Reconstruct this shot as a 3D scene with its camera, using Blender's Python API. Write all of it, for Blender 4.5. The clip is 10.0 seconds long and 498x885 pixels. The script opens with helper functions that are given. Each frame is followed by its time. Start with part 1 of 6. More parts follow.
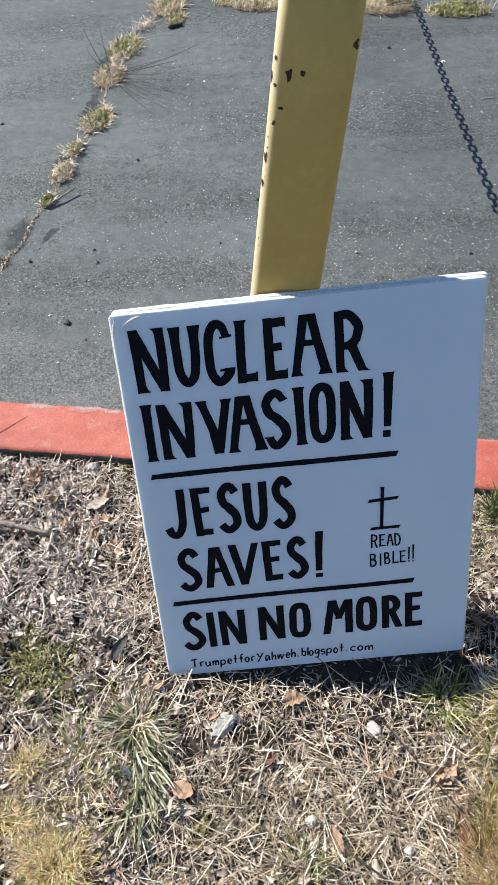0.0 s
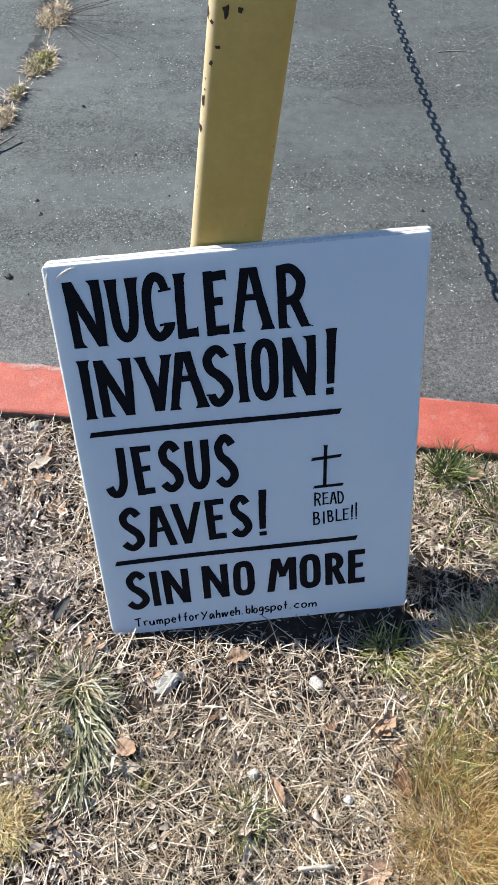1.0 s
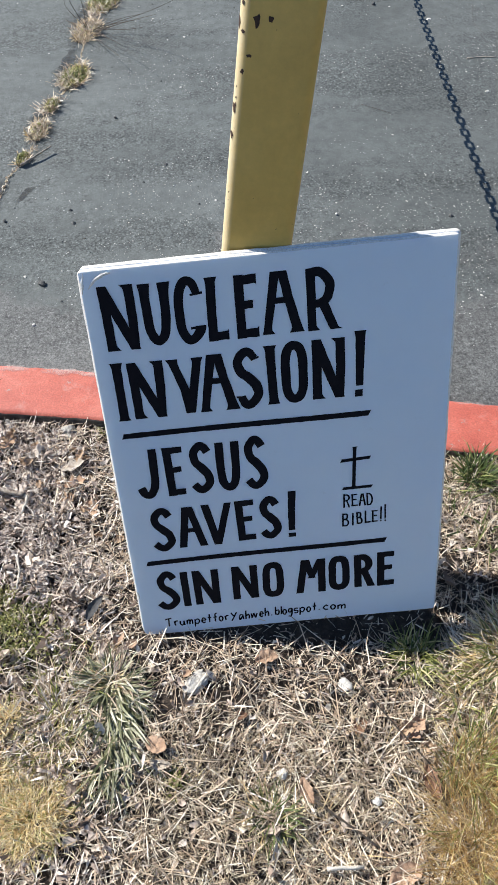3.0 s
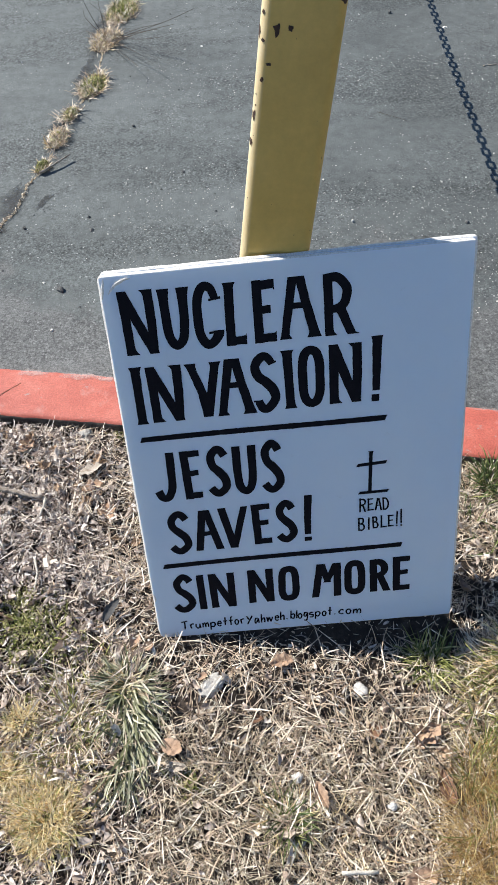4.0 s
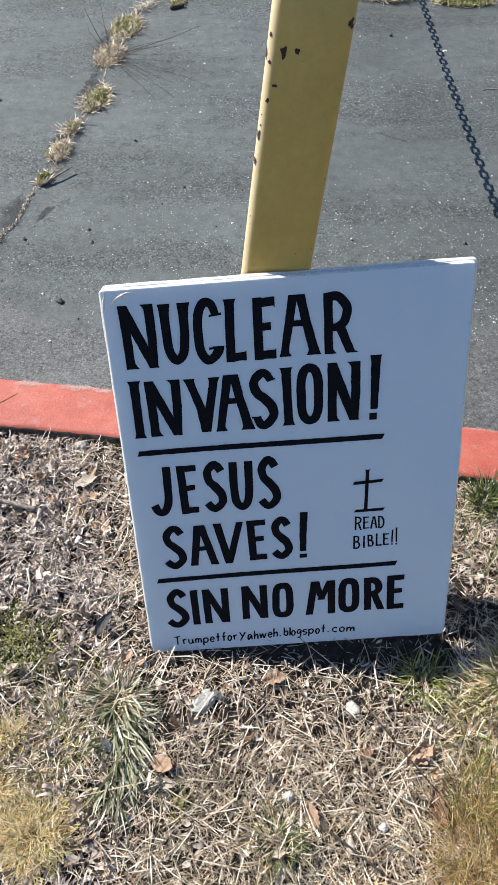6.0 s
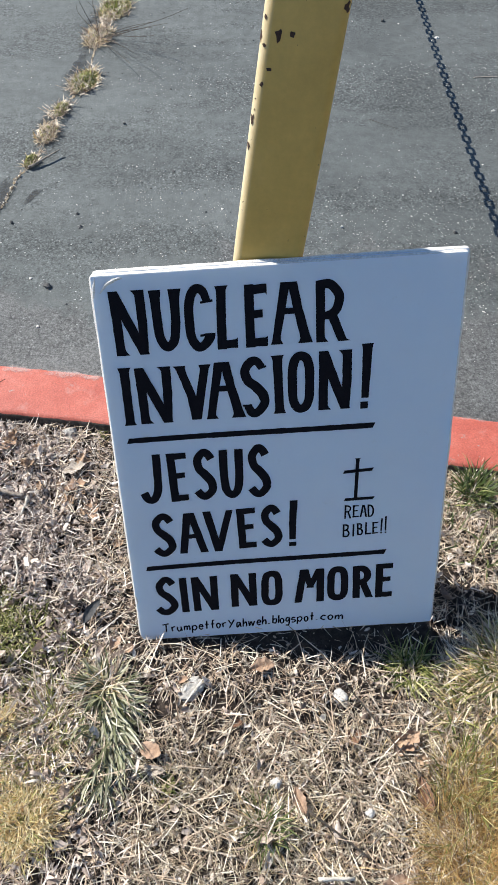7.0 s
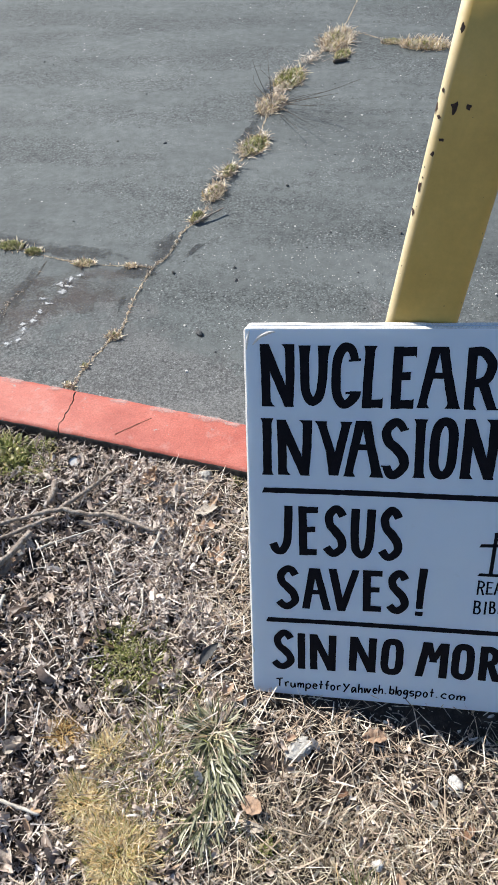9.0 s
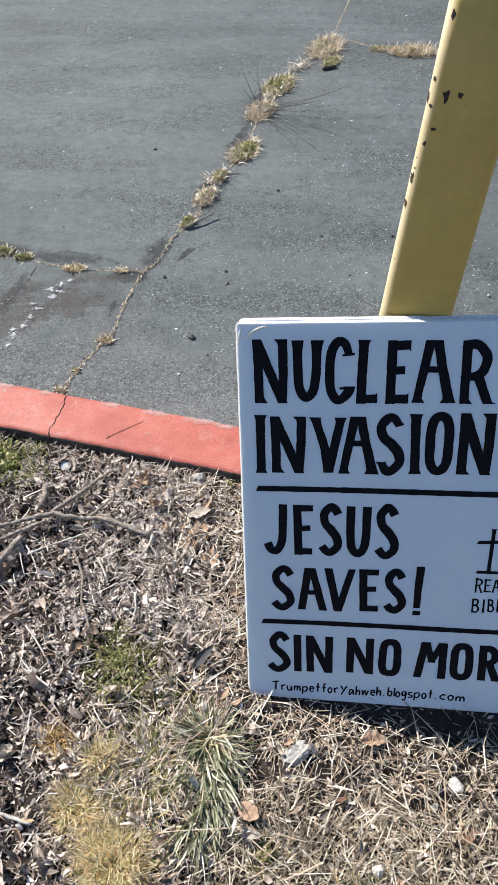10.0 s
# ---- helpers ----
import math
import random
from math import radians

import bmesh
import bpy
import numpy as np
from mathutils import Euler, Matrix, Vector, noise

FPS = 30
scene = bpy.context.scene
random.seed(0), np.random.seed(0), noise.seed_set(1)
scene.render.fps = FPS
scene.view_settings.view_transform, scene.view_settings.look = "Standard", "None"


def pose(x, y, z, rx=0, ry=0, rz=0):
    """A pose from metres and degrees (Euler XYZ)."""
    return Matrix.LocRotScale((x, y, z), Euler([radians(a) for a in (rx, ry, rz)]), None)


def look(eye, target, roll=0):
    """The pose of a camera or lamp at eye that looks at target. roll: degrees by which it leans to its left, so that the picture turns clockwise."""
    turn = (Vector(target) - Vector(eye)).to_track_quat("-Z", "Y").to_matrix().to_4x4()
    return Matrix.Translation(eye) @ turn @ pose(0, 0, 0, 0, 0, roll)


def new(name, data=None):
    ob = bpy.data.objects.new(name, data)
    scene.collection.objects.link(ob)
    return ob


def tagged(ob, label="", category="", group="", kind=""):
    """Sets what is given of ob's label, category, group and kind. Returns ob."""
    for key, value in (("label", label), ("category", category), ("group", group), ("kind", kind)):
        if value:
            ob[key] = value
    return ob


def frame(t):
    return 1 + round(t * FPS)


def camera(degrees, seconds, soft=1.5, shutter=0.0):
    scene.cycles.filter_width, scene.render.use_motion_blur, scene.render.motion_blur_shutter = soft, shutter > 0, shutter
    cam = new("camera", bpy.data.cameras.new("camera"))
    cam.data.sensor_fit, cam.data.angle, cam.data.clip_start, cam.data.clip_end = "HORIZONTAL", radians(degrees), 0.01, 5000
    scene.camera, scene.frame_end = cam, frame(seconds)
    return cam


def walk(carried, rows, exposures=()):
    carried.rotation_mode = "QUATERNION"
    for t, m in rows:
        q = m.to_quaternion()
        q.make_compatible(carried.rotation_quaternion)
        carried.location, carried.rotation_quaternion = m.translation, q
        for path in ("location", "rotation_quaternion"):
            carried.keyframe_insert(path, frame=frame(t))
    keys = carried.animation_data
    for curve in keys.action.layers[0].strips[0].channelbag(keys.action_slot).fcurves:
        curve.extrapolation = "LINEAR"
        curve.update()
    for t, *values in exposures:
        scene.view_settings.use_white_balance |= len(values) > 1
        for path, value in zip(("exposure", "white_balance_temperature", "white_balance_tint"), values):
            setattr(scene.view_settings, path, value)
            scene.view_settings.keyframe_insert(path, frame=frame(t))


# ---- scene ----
cam = camera(38.1, 10.0, 1.25)
PATH = [
    (0, (-0.131, -0.529, 1.35), (-0.095, 0.735, -0.2), -1.5),
    (0.2, (-0.117, -0.524, 1.345), (-0.019, 0.675, -0.253), 1.2),
    (0.5, (-0.103, -0.533, 1.334), (0.034, 0.646, -0.275), 3.5),
    (1, (-0.103, -0.523, 1.332), (0.041, 0.647, -0.283), 2.8),
    (1.5, (-0.108, -0.523, 1.335), (0.037, 0.648, -0.28), 2.0),
    (2, (-0.11, -0.529, 1.338), (0.006, 0.651, -0.273), 1.6),
    (2.5, (-0.107, -0.534, 1.335), (-0.032, 0.653, -0.272), 0.5),
    (3.8, (-0.108, -0.55, 1.341), (-0.051, 0.659, -0.251), -1.3),
    (4, (-0.113, -0.55, 1.341), (-0.082, 0.662, -0.249), -1.3),
    (4.5, (-0.126, -0.543, 1.34), (-0.091, 0.672, -0.248), 0.0),
    (5, (-0.118, -0.544, 1.343), (-0.062, 0.687, -0.232), 0.0),
    (6.5, (-0.124, -0.548, 1.345), (-0.067, 0.693, -0.222), 1.1),
    (7, (-0.127, -0.544, 1.342), (-0.038, 0.668, -0.246), 2.4),
    (7.5, (-0.126, -0.547, 1.336), (-0.017, 0.662, -0.253), 3.0),
    (8, (-0.122, -0.546, 1.34), (-0.026, 0.671, -0.243), 1.95),
    (8.2, (-0.118, -0.549, 1.344), (-0.046, 0.691, -0.224), 0.2),
    (8.5, (-0.108, -0.566, 1.353), (-0.193, 0.746, -0.154), -4.36),
    (8.7, (-0.123, -0.572, 1.351), (-0.38, 0.734, -0.142), -6.4),
    (9, (-0.142, -0.548, 1.347), (-0.409, 0.76, -0.143), -3.9),
    (9.2, (-0.145, -0.548, 1.343), (-0.416, 0.77, -0.136), -3.8),
    (9.5, (-0.16, -0.518, 1.356), (-0.497, 0.8, -0.11), -7.0),
    (9.7, (-0.164, -0.538, 1.336), (-0.558, 0.82, -0.105), -7.2),
    (10, (-0.143, -0.553, 1.32), (-0.393, 0.78, -0.15), -3.8),
]
walk(cam, [(t, look(eye, target, roll)) for t, eye, target, roll in PATH], [(0, 0.56, 6450, 10), (10, 0.56, 6450, 10)])

# ---- light ----
SUN_EL, SUN_WAY = radians(41.0), Vector((0.840, -0.542, 0.0)).normalized()
world = bpy.data.worlds.new("sky")
scene.world = world
world.use_nodes = True
wn = world.node_tree
sky = wn.nodes.new("ShaderNodeTexSky")
sky.sky_type, sky.sun_disc = "NISHITA", False
sky.sun_elevation, sky.sun_rotation = SUN_EL, math.atan2(-SUN_WAY.x, -SUN_WAY.y)
sky.air_density, sky.dust_density, sky.ozone_density = 1.0, 0.05, 4.2
wn.nodes["Background"].inputs["Strength"].default_value = 0.086
wn.links.new(sky.outputs[0], wn.nodes["Background"].inputs["Color"])
sun_data = bpy.data.lights.new("sun", "SUN")
sun_data.energy, sun_data.angle, sun_data.color = 5.0, radians(0.27), (1.0, 0.955, 0.880)
sun = new("sun", sun_data)
sun_drop = Vector((SUN_WAY.x * math.cos(SUN_EL), SUN_WAY.y * math.cos(SUN_EL), -math.sin(SUN_EL)))
sun.matrix_world = look((-6, 4, 6), Vector((-6, 4, 6)) + sun_drop)

# ---- materials ----


def material(name, rough=0.8, metal=0.0, spec=0.5):
    m = bpy.data.materials.new(name)
    m.use_nodes = True
    b = m.node_tree.nodes["Principled BSDF"]
    b.inputs["Roughness"].default_value = rough
    b.inputs["Metallic"].default_value = metal
    b.inputs["Specular IOR Level"].default_value = spec
    return m, m.node_tree, b


def node(nt, kind, **inputs):
    n = nt.nodes.new(kind)
    for key, value in inputs.items():
        n.inputs[key].default_value = value
    return n


def coords(nt):
    return nt.nodes.new("ShaderNodeTexCoord").outputs["Object"]


def noise_of(nt, where, scale, detail=4.0, rough=0.6):
    n = node(nt, "ShaderNodeTexNoise", Scale=scale, Detail=detail, Roughness=rough)
    nt.links.new(where, n.inputs["Vector"])
    return n.outputs["Fac"]


def ramp(nt, fac, stops):
    r = nt.nodes.new("ShaderNodeValToRGB")
    el = r.color_ramp.elements
    while len(el) < len(stops):
        el.new(0.5)
    for e, (at, col) in zip(el, stops):
        e.position = at
        e.color = (*col, 1.0) if len(col) == 3 else col
    nt.links.new(fac, r.inputs["Fac"])
    return r.outputs["Color"]


def grey(v):
    return (v, v, v)


def mix(nt, fac, a, b, how="MIX"):
    n = nt.nodes.new("ShaderNodeMix")
    n.data_type, n.blend_type = "RGBA", how
    for value, slot in ((fac, 0), (a, 6), (b, 7)):
        if isinstance(value, (int, float)):
            n.inputs[slot].default_value = value
        elif isinstance(value, tuple):
            n.inputs[slot].default_value = (*value, 1.0)
        else:
            nt.links.new(value, n.inputs[slot])
    return n.outputs[2]


def bump(nt, b, height, strength, distance):
    n = node(nt, "ShaderNodeBump", Strength=strength, Distance=distance)
    nt.links.new(height, n.inputs["Height"])
    nt.links.new(n.outputs["Normal"], b.inputs["Normal"])


def asphalt_material():
    m, nt, b = material("asphalt", 0.86)
    p = coords(nt)
    blotch = ramp(nt, noise_of(nt, p, 1.3, 5, 0.62), [(0.30, (0.105, 0.117, 0.115)), (0.5, (0.131, 0.145, 0.142)), (0.72, (0.160, 0.175, 0.171))])
    fine = ramp(nt, noise_of(nt, p, 210, 2, 0.7), [(0.30, grey(0.36)), (0.52, grey(0.98)), (0.72, grey(1.6))])
    mid = ramp(nt, noise_of(nt, p, 22, 4, 0.7), [(0.3, grey(0.78)), (0.7, grey(1.18))])
    rough_patch = ramp(nt, noise_of(nt, p, 2.1, 4, 0.65), [(0.48, grey(0.08)), (0.61, grey(0.85))])
    yy = nt.nodes.new("ShaderNodeSeparateXYZ")
    nt.links.new(p, yy.inputs[0])
    edge = node(nt, "ShaderNodeMath")
    edge.operation = "MULTIPLY_ADD"
    edge.inputs[1].default_value = 0.45
    nt.links.new(noise_of(nt, p, 2.4, 5, 0.7), edge.inputs[2])
    nt.links.new(yy.outputs["Y"], edge.inputs[0])
    worn = ramp(nt, edge.outputs[0], [(0.92, grey(1.0)), (1.24, grey(0.0))])
    rough_patch = mix(nt, 1.0, rough_patch, worn, "LIGHTEN")
    col = mix(nt, 1.0, mix(nt, rough_patch, blotch, mix(nt, 1.0, blotch, fine, "MULTIPLY")), mid, "MULTIPLY")
    pits = ramp(nt, noise_of(nt, p, 84, 3, 0.62), [(0.34, grey(0.34)), (0.45, grey(0.90)), (0.58, grey(1.06)), (0.68, grey(1.5))])
    ragged = ramp(nt, noise_of(nt, p, 7.5, 5, 0.7), [(0.36, grey(0.0)), (0.52, grey(1.0))])
    col = mix(nt, mix(nt, 1.0, rough_patch, ragged, "MULTIPLY"), col, mix(nt, 1.0, col, pits, "MULTIPLY"))
    band = node(nt, "ShaderNodeMapping")
    band.inputs["Rotation"].default_value = (0.0, 0.0, 0.12)
    band.inputs["Scale"].default_value = (0.45, 1.9, 1.0)
    nt.links.new(p, band.inputs["Vector"])
    stony = ramp(nt, mix(nt, 0.25, noise_of(nt, band.outputs["Vector"], 1.7, 3, 0.55), noise_of(nt, p, 26, 4, 0.7)), [(0.47, grey(0.12)), (0.55, grey(1.0))])
    cells = node(nt, "ShaderNodeTexVoronoi", Scale=165.0)
    nt.links.new(p, cells.inputs["Vector"])
    grit = mix(nt, 1.0, ramp(nt, cells.outputs["Color"], [(0.0, grey(0.42)), (0.45, grey(0.92)), (0.80, grey(1.18)), (1.0, grey(1.75))]), ramp(nt, cells.outputs["Distance"], [(0.35, grey(1.06)), (0.75, grey(0.62))]), "MULTIPLY")
    col = mix(nt, stony, col, mix(nt, 1.0, col, grit, "MULTIPLY"))
    col = mix(nt, worn, col, mix(nt, 1.0, col, (1.0, 0.93, 0.92), "MULTIPLY"))
    col = mix(nt, worn, col, mix(nt, 1.0, col, grey(0.035), "ADD"))
    east = node(nt, "ShaderNodeMath")
    east.operation = "MULTIPLY_ADD"
    east.inputs[1].default_value = 0.55
    nt.links.new(noise_of(nt, p, 1.7, 5, 0.7), east.inputs[2])
    nt.links.new(yy.outputs["X"], east.inputs[0])
    col = mix(nt, 1.0, col, ramp(nt, east.outputs[0], [(0.46, grey(1.0)), (0.78, grey(0.80))]), "MULTIPLY")
    streak = node(nt, "ShaderNodeMapping")
    streak.inputs["Scale"].default_value = (0.8, 2.2, 1.0)
    nt.links.new(p, streak.inputs["Vector"])
    col = mix(nt, 1.0, col, ramp(nt, noise_of(nt, streak.outputs["Vector"], 1.6, 5, 0.65), [(0.32, grey(0.86)), (0.55, grey(1.0)), (0.75, grey(1.08))]), "MULTIPLY")
    v = node(nt, "ShaderNodeTexVoronoi", Scale=120.0)
    nt.links.new(p, v.inputs["Vector"])
    sel = ramp(nt, v.outputs["Color"], [(0.78, grey(0.0)), (0.84, grey(1.0))])
    dot = ramp(nt, v.outputs["Distance"], [(0.20, grey(1.0)), (0.30, grey(0.0))])
    patch = ramp(nt, noise_of(nt, p, 2.6, 3, 0.6), [(0.46, grey(0.03)), (0.62, grey(1.0))])
    fac = mix(nt, 1.0, mix(nt, 1.0, sel, dot, "MULTIPLY"), patch, "MULTIPLY")
    col = mix(nt, fac, col, (0.46, 0.47, 0.46))
    nt.links.new(col, b.inputs["Base Color"])
    bump(nt, b, mix(nt, 0.55, noise_of(nt, p, 240, 2, 0.7), noise_of(nt, p, 70, 3, 0.6)), 0.60, 0.006)
    return m


def mottled(name, stops, scale=30.0, rough=0.85, relief=0.3, depth=0.003, second=None):
    """A surface whose colour runs through stops by noise, with a finer grain over it."""
    m, nt, b = material(name, rough)
    p = coords(nt)
    col = ramp(nt, noise_of(nt, p, scale, 5, 0.65), stops)
    grain = ramp(nt, noise_of(nt, p, scale * 9, 3, 0.7), [(0.3, grey(0.75)), (0.7, grey(1.2))])
    col = mix(nt, 1.0, col, grain, "MULTIPLY")
    if second:
        patch = ramp(nt, noise_of(nt, p, second[0], 6, 0.7), [(second[1], grey(0.0)), (second[1] + 0.05, grey(1.0))])
        col = mix(nt, patch, col, second[2])
    nt.links.new(col, b.inputs["Base Color"])
    bump(nt, b, noise_of(nt, p, scale * 5, 4, 0.7), relief, depth)
    return m


def blade_material(name, stops, rough=0.6, through_light=0.25, patchy=0.0):
    """Leaves and blades: one colour an island, some light let through."""
    m, nt, b = material(name, rough, 0.0, 0.4)
    rnd = nt.nodes.new("ShaderNodeNewGeometry").outputs["Random Per Island"]
    col = ramp(nt, rnd, stops)
    p = coords(nt)
    col = mix(nt, 1.0, col, ramp(nt, noise_of(nt, p, 160, 3, 0.6), [(0.3, grey(0.72)), (0.7, grey(1.2))]), "MULTIPLY")
    if patchy:
        # older, rotted litter lies in patches between fresh bleached bits
        age = mix(nt, 0.45, noise_of(nt, p, 34, 3, 0.6), noise_of(nt, p, 75, 2, 0.6))
        col = mix(nt, patchy, col, mix(nt, 1.0, col, ramp(nt, age, [(0.39, grey(0.26)), (0.475, grey(1.0)), (0.60, grey(1.12))]), "MULTIPLY"))
    nt.links.new(col, b.inputs["Base Color"])
    t = nt.nodes.new("ShaderNodeBsdfTranslucent")
    nt.links.new(col, t.inputs["Color"])
    s = node(nt, "ShaderNodeMixShader", Fac=through_light)
    nt.links.new(b.outputs[0], s.inputs[1])
    nt.links.new(t.outputs[0], s.inputs[2])
    nt.links.new(s.outputs[0], nt.nodes["Material Output"].inputs["Surface"])
    return m


def kerb_material():
    m, nt, b = material("red_kerb_paint", 0.62)
    p = coords(nt)
    red = ramp(nt, noise_of(nt, p, 9, 5, 0.65), [(0.3, (0.40, 0.085, 0.058)), (0.52, (0.50, 0.125, 0.086)), (0.75, (0.57, 0.185, 0.137))])
    grain = ramp(nt, noise_of(nt, p, 260, 4, 0.7), [(0.3, grey(0.70)), (0.7, grey(1.24))])
    col = mix(nt, 1.0, red, grain, "MULTIPLY")
    dusty = ramp(nt, noise_of(nt, p, 17, 6, 0.75), [(0.56, grey(0.0)), (0.74, grey(0.5))])
    col = mix(nt, dusty, col, (0.55, 0.33, 0.28))
    chip = ramp(nt, noise_of(nt, p, 55, 5, 0.7), [(0.655, grey(0.0)), (0.68, grey(0.8))])
    col = mix(nt, chip, col, (0.33, 0.31, 0.28))
    nt.links.new(col, b.inputs["Base Color"])
    bump(nt, b, noise_of(nt, p, 120, 5, 0.7), 0.45, 0.003)
    return m


def post_material():
    m, nt, b = material("yellow_post_paint", 0.38, 0.0, 0.5)
    p = coords(nt)
    col = ramp(nt, noise_of(nt, p, 7, 4, 0.6), [(0.3, (0.56, 0.358, 0.084)), (0.55, (0.64, 0.418, 0.106)), (0.75, (0.69, 0.464, 0.142))])
    col = mix(nt, 1.0, col, ramp(nt, noise_of(nt, p, 70, 4, 0.7), [(0.3, grey(0.92)), (0.7, grey(1.05))]), "MULTIPLY")
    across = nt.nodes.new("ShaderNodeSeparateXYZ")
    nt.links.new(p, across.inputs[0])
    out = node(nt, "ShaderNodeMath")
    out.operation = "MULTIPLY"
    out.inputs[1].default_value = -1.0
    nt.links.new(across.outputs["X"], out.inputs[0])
    # cream painted on the left edge as its sunlit highlight, broken by noise
    sunlit_edge = mix(nt, 1.0, ramp(nt, out.outputs[0], [(0.0400, grey(0.0)), (0.0490, grey(0.78))]), ramp(nt, noise_of(nt, p, 60, 4, 0.7), [(0.3, grey(0.7)), (0.6, grey(1.0))]), "MULTIPLY")
    col = mix(nt, sunlit_edge, col, (0.86, 0.76, 0.53))
    speck = ramp(nt, noise_of(nt, p, 130, 2, 0.5), [(0.755, grey(0.0)), (0.765, grey(1.0))])
    col = mix(nt, speck, col, (0.12, 0.075, 0.03))
    nt.links.new(col, b.inputs["Base Color"])
    bump(nt, b, noise_of(nt, p, 45, 4, 0.6), 0.12, 0.002)
    return m


def board_material():
    m, nt, b = material("blue_tinted_white_board", 0.38)
    p = coords(nt)
    # white board tinted blue, imitating skylight on its shaded face
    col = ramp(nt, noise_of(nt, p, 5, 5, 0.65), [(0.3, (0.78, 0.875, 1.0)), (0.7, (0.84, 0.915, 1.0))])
    smudge = ramp(nt, noise_of(nt, p, 26, 6, 0.8), [(0.62, grey(0.0)), (0.78, grey(0.25))])
    col = mix(nt, smudge, col, (0.52, 0.50, 0.46))
    nt.links.new(col, b.inputs["Base Color"])
    bump(nt, b, noise_of(nt, p, 9, 3, 0.5), 0.1, 0.003)
    b.inputs["Subsurface Weight"].default_value = 0.30
    b.inputs["Subsurface Radius"].default_value = (0.012, 0.011, 0.010)
    b.inputs["Subsurface Scale"].default_value = 1.0
    t = nt.nodes.new("ShaderNodeBsdfTranslucent")
    nt.links.new(col, t.inputs["Color"])
    s = node(nt, "ShaderNodeMixShader", Fac=0.12)
    nt.links.new(b.outputs[0], s.inputs[1])
    nt.links.new(t.outputs[0], s.inputs[2])
    nt.links.new(s.outputs[0], nt.nodes["Material Output"].inputs["Surface"])
    return m


ASPHALT = asphalt_material()
SOIL = mottled("soil", [(0.28, (0.015, 0.0105, 0.008)), (0.5, (0.034, 0.024, 0.018)), (0.72, (0.10, 0.075, 0.058))], 44, 0.95, 0.9, 0.010)
KERB = kerb_material()
POST = post_material()
BOARD = board_material()
FOAM = mottled("foam_board_edge", [(0.3, (0.74, 0.71, 0.66)), (0.7, (0.84, 0.82, 0.78))], 40, 0.8, 0.4, 0.001)
RUST = mottled("rusted_bare_steel", [(0.3, (0.030, 0.016, 0.012)), (0.7, (0.075, 0.035, 0.02))], 300, 0.8, 0.4, 0.001)
INK = mottled("black_paint", [(0.3, (0.004, 0.004, 0.007)), (0.7, (0.009, 0.008, 0.012))], 60, 0.6, 0.1, 0.0005)
INK.node_tree.nodes["Principled BSDF"].inputs["Specular IOR Level"].default_value = 0.10
STEEL = mottled("dark_steel", [(0.3, (0.05, 0.048, 0.045)), (0.7, (0.11, 0.10, 0.09))], 200, 0.5, 0.2, 0.001)
STRAW = blade_material("dry_straw", [(0.0, (0.24, 0.168, 0.118)), (0.25, (0.47, 0.355, 0.250)), (0.5, (0.67, 0.535, 0.395)), (0.72, (0.86, 0.75, 0.59)), (1.0, (0.90, 0.83, 0.70))], 0.36, 0.18, 0.8)
MULCH = blade_material("leaf_litter", [(0.0, (0.052, 0.036, 0.028)), (0.24, (0.175, 0.128, 0.102)), (0.47, (0.38, 0.300, 0.250)), (0.66, (0.70, 0.60, 0.52)), (1.0, (0.88, 0.81, 0.73))], 0.48, 0.1, 0.8)
LEAFBIT = blade_material("broken_dry_leaves", [(0.0, (0.15, 0.106, 0.082)), (0.25, (0.38, 0.295, 0.238)), (0.5, (0.60, 0.49, 0.405)), (0.75, (0.77, 0.66, 0.56)), (0.92, (0.88, 0.80, 0.71)), (1.0, (0.62, 0.40, 0.23))], 0.45, 0.14, 0.62)
PALEBIT = blade_material("bleached_leaf_bits", [(0.0, (0.36, 0.285, 0.235)), (0.4, (0.62, 0.525, 0.455)), (1.0, (0.88, 0.81, 0.74))], 0.45, 0.14, 0.4)
RUSTLEAF = blade_material("rust_brown_leaves", [(0.0, (0.24, 0.145, 0.085)), (0.5, (0.42, 0.285, 0.180)), (1.0, (0.62, 0.47, 0.34))], 0.7, 0.2, 0.8)
THATCH = blade_material("fine_brown_thatch", [(0.0, (0.16, 0.118, 0.072)), (0.4, (0.36, 0.285, 0.185)), (0.75, (0.58, 0.49, 0.335)), (1.0, (0.78, 0.70, 0.52))], 0.5, 0.2, 0.6)
GREEN = blade_material("green_grass", [(0.0, (0.055, 0.085, 0.028)), (0.4, (0.105, 0.150, 0.045)), (0.75, (0.19, 0.225, 0.075)), (1.0, (0.40, 0.38, 0.17))], 0.5, 0.3)
GREYGREEN = blade_material("grey_green_grass", [(0.0, (0.055, 0.060, 0.027)), (0.35, (0.165, 0.172, 0.085)), (0.65, (0.38, 0.375, 0.235)), (1.0, (0.74, 0.71, 0.53))], 0.38, 0.16, 0.5)
GOLD = blade_material("golden_dry_grass", [(0.0, (0.70, 0.49, 0.23)), (0.4, (0.88, 0.71, 0.41)), (0.75, (0.95, 0.86, 0.62)), (1.0, (0.80, 0.70, 0.36))], 0.5, 0.36)
WEED = blade_material("low_green_weed", [(0.0, (0.120, 0.145, 0.036)), (0.40, (0.29, 0.310, 0.090)), (0.75, (0.56, 0.54, 0.22)), (1.0, (0.80, 0.71, 0.44))], 0.42, 0.32, 0.45)
AMBER = blade_material("amber_dry_grass", [(0.0, (0.30, 0.170, 0.062)), (0.35, (0.58, 0.375, 0.150)), (0.72, (0.82, 0.62, 0.30)), (0.92, (0.90, 0.77, 0.45)), (1.0, (0.56, 0.46, 0.16))], 0.5, 0.4)
